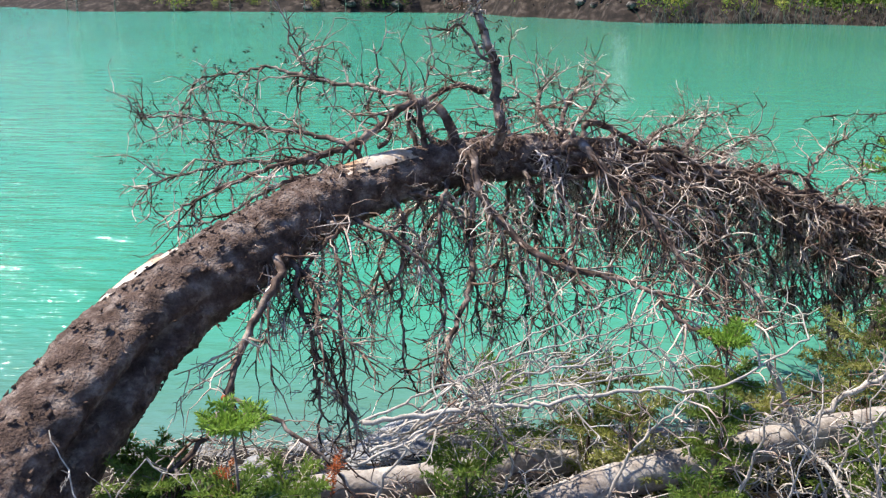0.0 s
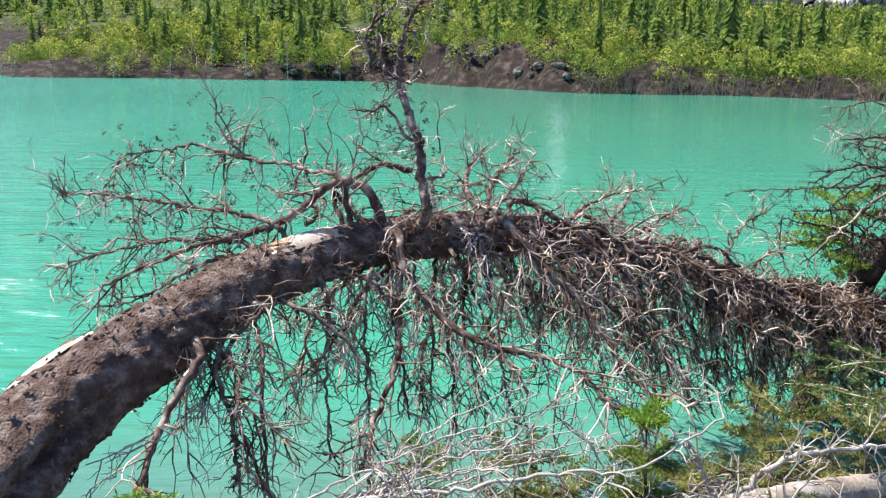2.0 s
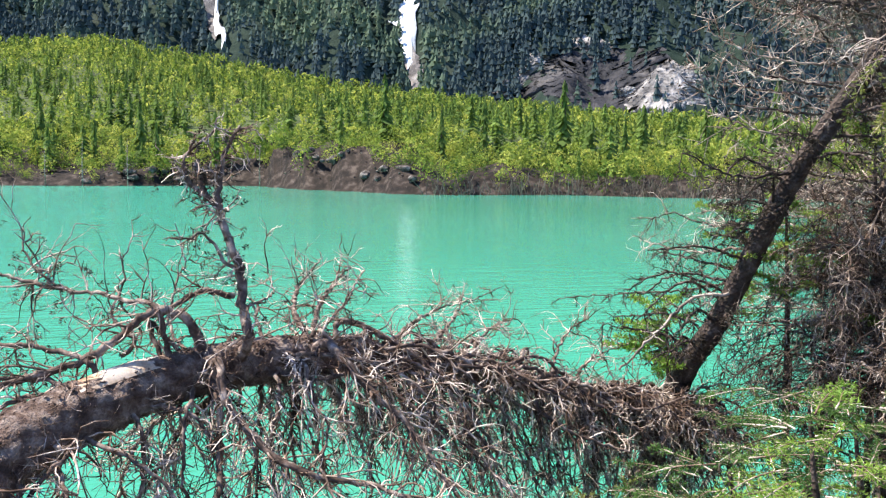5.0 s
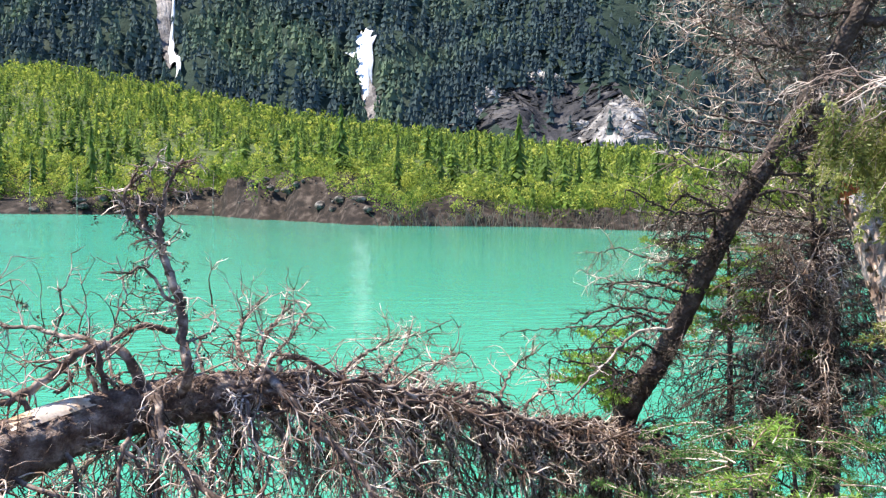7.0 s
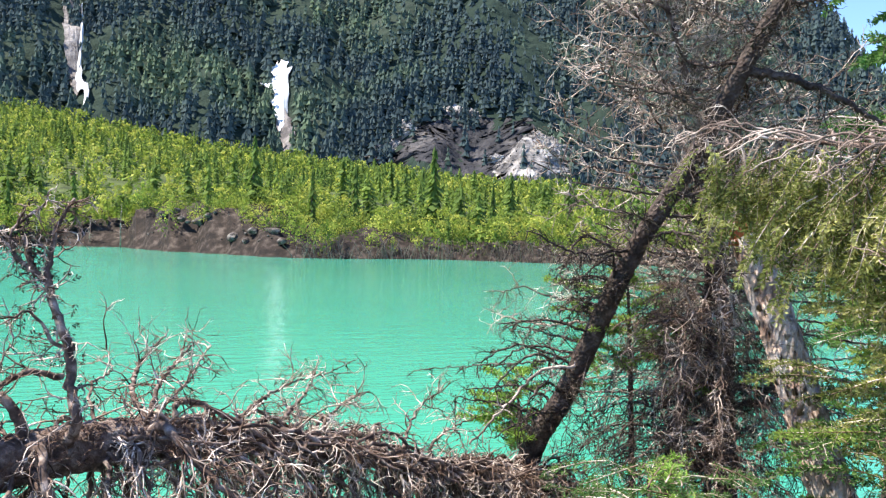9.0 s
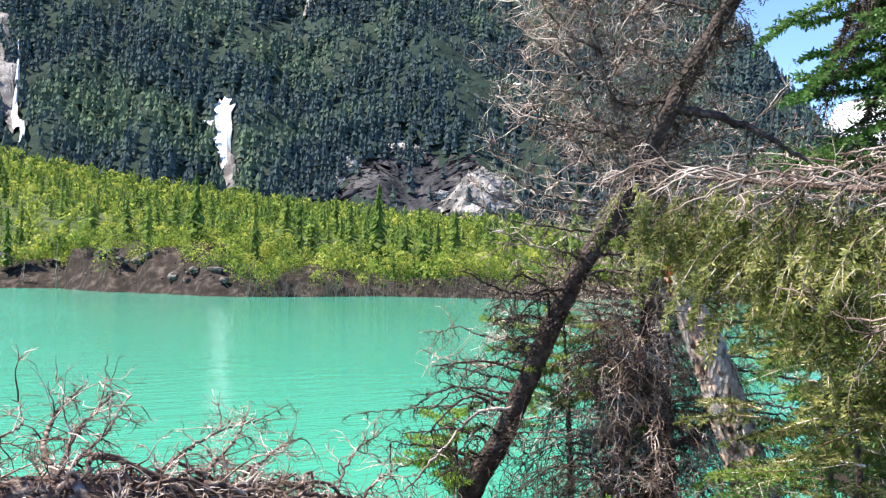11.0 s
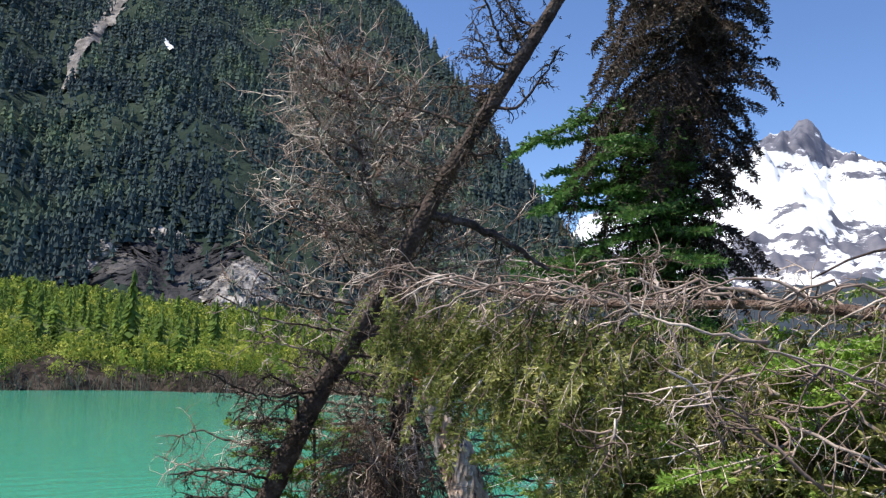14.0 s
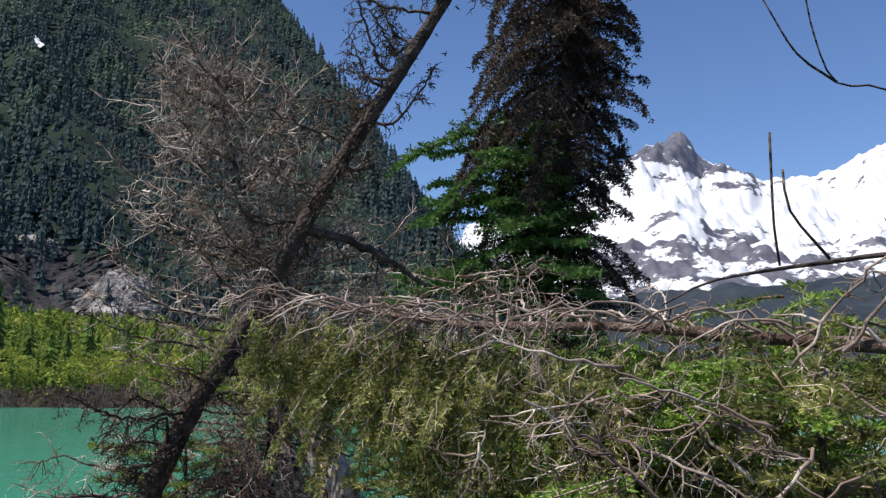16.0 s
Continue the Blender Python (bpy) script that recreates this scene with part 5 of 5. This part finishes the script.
def fir_mass(name, at, spread, count, length, leaf, label, seed, droop=1.0, hang=0.2, nl=0.026, nw=0.0026, cnt=19):
    """A young fir: a stem from the ground and boughs that come out of its crown."""
    r2 = np.random.default_rng(seed)
    ob = thing(name, at, label, "fir", "firs beside the trees")
    at = np.array(at)
    x, y, z = at
    leaning_tube(ob, [(x + 0.12, y + 0.05, ground_z(x, y) - 0.1), (x + 0.06, y, ground_z(x, y) * 0.4 + z * 0.6), (x, y, z + spread[2])], [0.03, 0.024, 0.008], BARK_DARK, 8, 0.1, "stem")
    for k3 in range(count):
        p = at + r2.normal(size=3) * spread
        o = (p - at) * [1, 1, 0] + r2.normal(size=3) * 0.12
        w2, l2 = Build(), Build()
        bough(w2, l2, r2, at * [0.35, 0.35, 0] + p * [0.65, 0.65, 1], unit(o * [1, 1, 0.4] + [0, 0, 0.05]), length * (0.6 + 0.6 * r2.random()), 0.005, droop, nl=nl, nw=nw, count=cnt, hang=hang)
        st = piece("bough", w2, TWIG, ob)
        piece("needles", l2, leaf, st, smooth=False)
    return ob


fir_mass("young_fir", (4.05, 4.95, 1.95), (0.16, 0.16, 0.26), 34, 0.34, NEEDLE, "yellow-green young fir behind the leaning trunk", 61, 0.3, 0, 0.035, 0.005, 18)
fir_mass("young_fir", (4.4, 4.6, 2.6), (0.14, 0.14, 0.12), 16, 0.26, NEEDLE, "small green fir top behind the snapped trunk", 64, 0.3, 0, 0.035, 0.005, 18)
fir_mass("young_fir", (3.47, 5.42, 1.25), (0.07, 0.07, 0.2), 24, 0.24, NEEDLE_NEW, "small yellow-green fir by the leaning trunk", 62, 0.3, 0, 0.035, 0.005, 18)
for i, at in enumerate([(2.85, 3.0, 1.2), (2.7, 3.35, 1.0), (3.3, 3.3, 1.15), (3.5, 3.9, 1.1)]):
    fir_mass("young_fir", at, (0.22, 0.22, 0.14), 22, 0.34, NEEDLE_NEW if i == 0 else NEEDLE_MID, "green fir crowding the foot of the trees", 63 + 10 * i)

# the long broken fir top with hanging green sprays
hb = thing("fallen_fir_top", (3.5, 0.5, 2.75), "broken fir top lying level, bare twigs above hanging olive sprays", "tree")
HB = [(3.6, 0.2, 2.72), (3.344, 1.007, 2.784), (3.261, 1.343, 2.82), (3.213, 1.927, 2.845), (3.237, 2.437, 2.91), (3.216, 2.853, 2.96), (3.2, 3.05, 2.9)]
hc = leaning_tube(hb, HB, [0.022, 0.019, 0.017, 0.014, 0.011, 0.008, 0.004], BARK, 9, 0.45)
leaning_tube(hb, [(3.75, 0.1, ground_z(3.7, 0.1) - 0.1), (3.7, 0.12, 1.8), (3.6, 0.2, 2.74)], [0.08, 0.065, 0.05], BARK_DARK, 10, 0.1, "stump")
for k2 in range(34):
    i = int((0.15 + 0.84 * (k2 + rnd.random()) / 34) * (len(hc) - 1))
    sg = 1 if k2 % 2 else -1
    d = unit(np.array([0.7 * sg, 0.75, 0.1 + 0.25 * rnd.random()]))
    ln = 0.25 + 0.35 * rnd.random()
    limb_on(hb, [hc[i], hc[i] + d * ln * 0.5 + [0, 0, 0.02], hc[i] + d * ln + [0, 0, -0.25 * ln]], 0.006, 0.0022, 9, 0.15, 0.7, TWIG_GREY, TWIG_GREY, 0.75)
for k2 in range(330):
    i = int((0.33 + 0.6 * rnd.random()) * (len(hc) - 1))
    w2, l2 = Build(), Build()
    f = (i / (len(hc) - 1) - 0.33) / 0.66
    p = hc[i] + rnd.normal(size=3) * [0.16, 0.08, 0.02] + [0, 0, -0.03 - (0.62 - 0.5 * f) * rnd.random() ** 1.2]
    bough(w2, l2, rnd, p, unit(np.array([rnd.normal() * 0.5, 0.35 + 0.3 * rnd.normal(), -0.5])), 0.16 + 0.2 * rnd.random(), 0.0025, 3.0, nl=0.023, nw=0.0036, count=14, hang=0.7)
    st = piece("spray", w2, TWIG, hb)
    piece("needles", l2, NEEDLE_OLIVE, st, smooth=False)

# green firs on the bank, with bare bleached branches through them
for i, (at, spread, count, ln, leaf) in enumerate([((3.48, 1.85, 2.25), (0.22, 0.25, 0.2), 30, 0.36, NEEDLE_OLIVE), ((3.45, 1.45, 2.5), (0.16, 0.18, 0.14), 26, 0.3, NEEDLE), ((3.36, 1.1, 2.6), (0.16, 0.16, 0.1), 30, 0.28, NEEDLE_NEW), ((3.2, 0.8, 2.5), (0.16, 0.16, 0.1), 30, 0.28, NEEDLE_OLIVE), ((3.25, 1.15, 2.33), (0.2, 0.2, 0.12), 36, 0.3, NEEDLE_NEW), ((3.8, 0.95, 2.7), (0.2, 0.25, 0.1), 24, 0.34, NEEDLE), ((4.0, 1.75, 2.15), (0.25, 0.3, 0.25), 34, 0.42, NEEDLE), ((3.95, 2.6, 1.8), (0.25, 0.3, 0.3), 34, 0.42, NEEDLE_OLIVE), ((4.6, 2.9, 2.2), (0.3, 0.3, 0.3), 34, 0.45, NEEDLE), ((5.6, 3.6, 2.2), (0.4, 0.4, 0.4), 36, 0.6, NEEDLE_DARK), ((3.75, 1.25, 2.2), (0.25, 0.25, 0.2), 30, 0.4, NEEDLE), ((4.3, 1.15, 2.2), (0.35, 0.3, 0.25), 34, 0.5, NEEDLE), ((4.3, 0.55, 2.45), (0.3, 0.3, 0.2), 28, 0.45, NEEDLE_OLIVE), ((8.2, 5.4, 0.9), (0.5, 0.5, 0.35), 30, 0.7, NEEDLE_DARK), ((6.8, 4.2, 1.1), (0.5, 0.5, 0.45), 30, 0.7, NEEDLE_DARK), ((4.5, 2.2, 1.9), (0.3, 0.35, 0.3), 30, 0.5, NEEDLE_MID), ((4.7, 3.2, 1.5), (0.3, 0.3, 0.35), 30, 0.5, NEEDLE_MID)]):
    fir_mass("young_fir", at, spread, count, ln, leaf, "green young fir with drooping boughs on the bank", 170 + i, nl=0.024 if i < 8 else 0.034, nw=0.0033 if i < 8 else 0.0045, cnt=26)
bare = thing("dead_branch", (3.2, 0.6, 2.4), "bleached crooked branches sticking out of the firs", "branch")
leaning_tube(bare, [(3.2, 1.05, ground_z(3.2, 1.05) - 0.1), (3.17, 1.02, 1.8), (3.21, 0.96, 2.39), (3.27, 0.83, 2.7), (3.35, 0.73, 2.77)], [0.014, 0.012, 0.01, 0.007, 0.004], TWIG_GREY, 8, 0.2, "stem")
for k2 in range(26):
    p = np.array([2.75 + 0.5 * rnd.random(), 0.6 + 1.0 * rnd.random(), 2.3 + 0.45 * rnd.random()])
    d = unit(np.array([-0.2 + 0.4 * rnd.normal(), 0.6 * rnd.normal() + 0.3, 0.35 * rnd.normal()]))
    ln = 0.22 + 0.3 * rnd.random()
    limb_on(bare, [p, p + d * ln * 0.5 + rnd.normal(size=3) * 0.03, p + d * ln + rnd.normal(size=3) * 0.05], 0.0048, 0.0022, 9, 0.14, 0.2, TWIG_GREY, TWIG_GREY, 0.85)

# ---- the tall dark spruce ----
big = thing("tall_spruce", (9.25, 6.1, 0.3), "tall half-dead spruce, dark brown drooping boughs and some green ones", "tree")
leaning_tube(big, [(9.2, 6.3, -0.2), (9.29, 5.98, 3.46), (9.296, 5.73, 4.9), (9.3, 5.38, 6.84), (9.3, 5.2, 8.6)], [0.24, 0.2, 0.17, 0.12, 0.05], BARK_DARK, 12)
for k2 in range(215):
    z = 2.0 + 6.4 * k2 / 215
    ax = np.array([9.3, 6.25 - 0.13 * z, z])
    an = k2 * 2.4 + rnd.random() * 0.8
    lee = np.cos(an - math.atan2(0.81, -0.585))
    ln = (1.4 - 0.045 * (z - 2.4)) * (0.5 + 0.65 * rnd.random()) * (1.0 + 0.38 * lee)
    toward = np.cos(an - math.atan2(0.25, -0.95))
    green = (3.0 < z < 5.5 and toward > 0.0 and rnd.random() < 0.75) or (z < 3.0 and rnd.random() < 0.6)
    w2, l2 = Build(), Build()
    if green:
        bough(w2, l2, rnd, ax, unit(np.array([np.cos(an), np.sin(an), 0.05])), ln * 1.1, 0.014, 0.25, nl=0.06, nw=0.012, count=22, hang=-0.05)
    else:
        bough(w2, l2, rnd, ax, unit(np.array([np.cos(an), np.sin(an), 0.3])), ln * 1.2, 0.014, 0.8 + 0.9 * rnd.random(), nl=0.05, nw=0.009, count=15, hang=1.2)
    st = piece("bough", w2, BARK_DARK, big)
    piece("needles", l2, NEEDLE_MID if green else NEEDLE_DEAD, st, "green needles" if green else "", smooth=False)
# brown dead scrub between the trees
scrub = thing("dead_scrub", (7.0, 5.2, 1.5), "brown leafless scrub under the tall spruce", "shrub")
leaning_tube(scrub, [(7.0, 5.4, 0.0), (7.0, 5.3, 1.6), (7.0, 5.2, 3.2)], [0.05, 0.04, 0.015], BARK_DARK, 8, 0.1, "stem")
for k2 in range(44):
    p = np.array([7.0, 5.25, 1.4 + 2.2 * rnd.random()])
    an = rnd.random() * 6.28
    o = np.array([np.cos(an), np.sin(an), 0]) * (0.6 + 0.7 * rnd.random())
    limb_on(scrub, [p, p + o * 0.5 + [0, 0, 0.08], p + o + [0, 0, 0.05]], 0.01, 0.004, 14, 0.3, 0.3, TWIG, TWIG, 1.2)

# small conifers towards the glacier
for i, (x, y, top) in enumerate([(27.5, 6.6, 8.4), (30.0, 3.0, 7.5)]):
    m = pose(x, y, top - 8.0, 0, 0, 70 * i)
    copy_thing(kinds[i], m)
# bare twigs against the sky, on one thin dead sapling
top_twig = thing("dead_sapling", (3.55, 0.3, 0.9), "thin dark leafless sapling reaching against the sky", "tree")
leaning_tube(top_twig, [(3.6, 0.1, 0.7), (3.55, 0.2, 2.2), (3.5, 0.4, 3.2), (3.33, 0.617, 3.4), (3.23, 0.72, 3.42), (3.18, 0.754, 3.54), (3.14, 0.765, 3.7)], [0.016, 0.013, 0.009, 0.006, 0.0045, 0.003, 0.002], BARK_DARK, 7, 0.1, "stem")
leaning_tube(top_twig, [(3.229, 0.722, 3.423), (3.154, 0.791, 3.494), (3.082, 0.843, 3.63)], [0.004, 0.003, 0.002], BARK_DARK, 6, 0.1, "branch")
leaning_tube(top_twig, [(3.54, 0.25, 2.6), (3.3, 0.5, 2.93), (3.17, 0.58, 2.96), (3.07, 0.7, 2.945), (2.89, 0.91, 2.9), (2.81, 1.01, 2.84)], [0.009, 0.008, 0.007, 0.006, 0.004, 0.002], BARK_DARK, 7, 0.15, "branch")
leaning_tube(top_twig, [(3.06, 0.71, 2.95), (2.99, 0.77, 3.06), (2.965, 0.773, 3.155)], [0.004, 0.003, 0.003], BARK_DARK, 6, 0.1, "branch")
leaning_tube(top_twig, [(2.985, 0.798, 2.934), (2.966, 0.8, 3.025), (2.949, 0.794, 3.142), (2.935, 0.788, 3.239)], [0.003, 0.003, 0.003, 0.003], BARK_DARK, 6, 0.1, "branch")
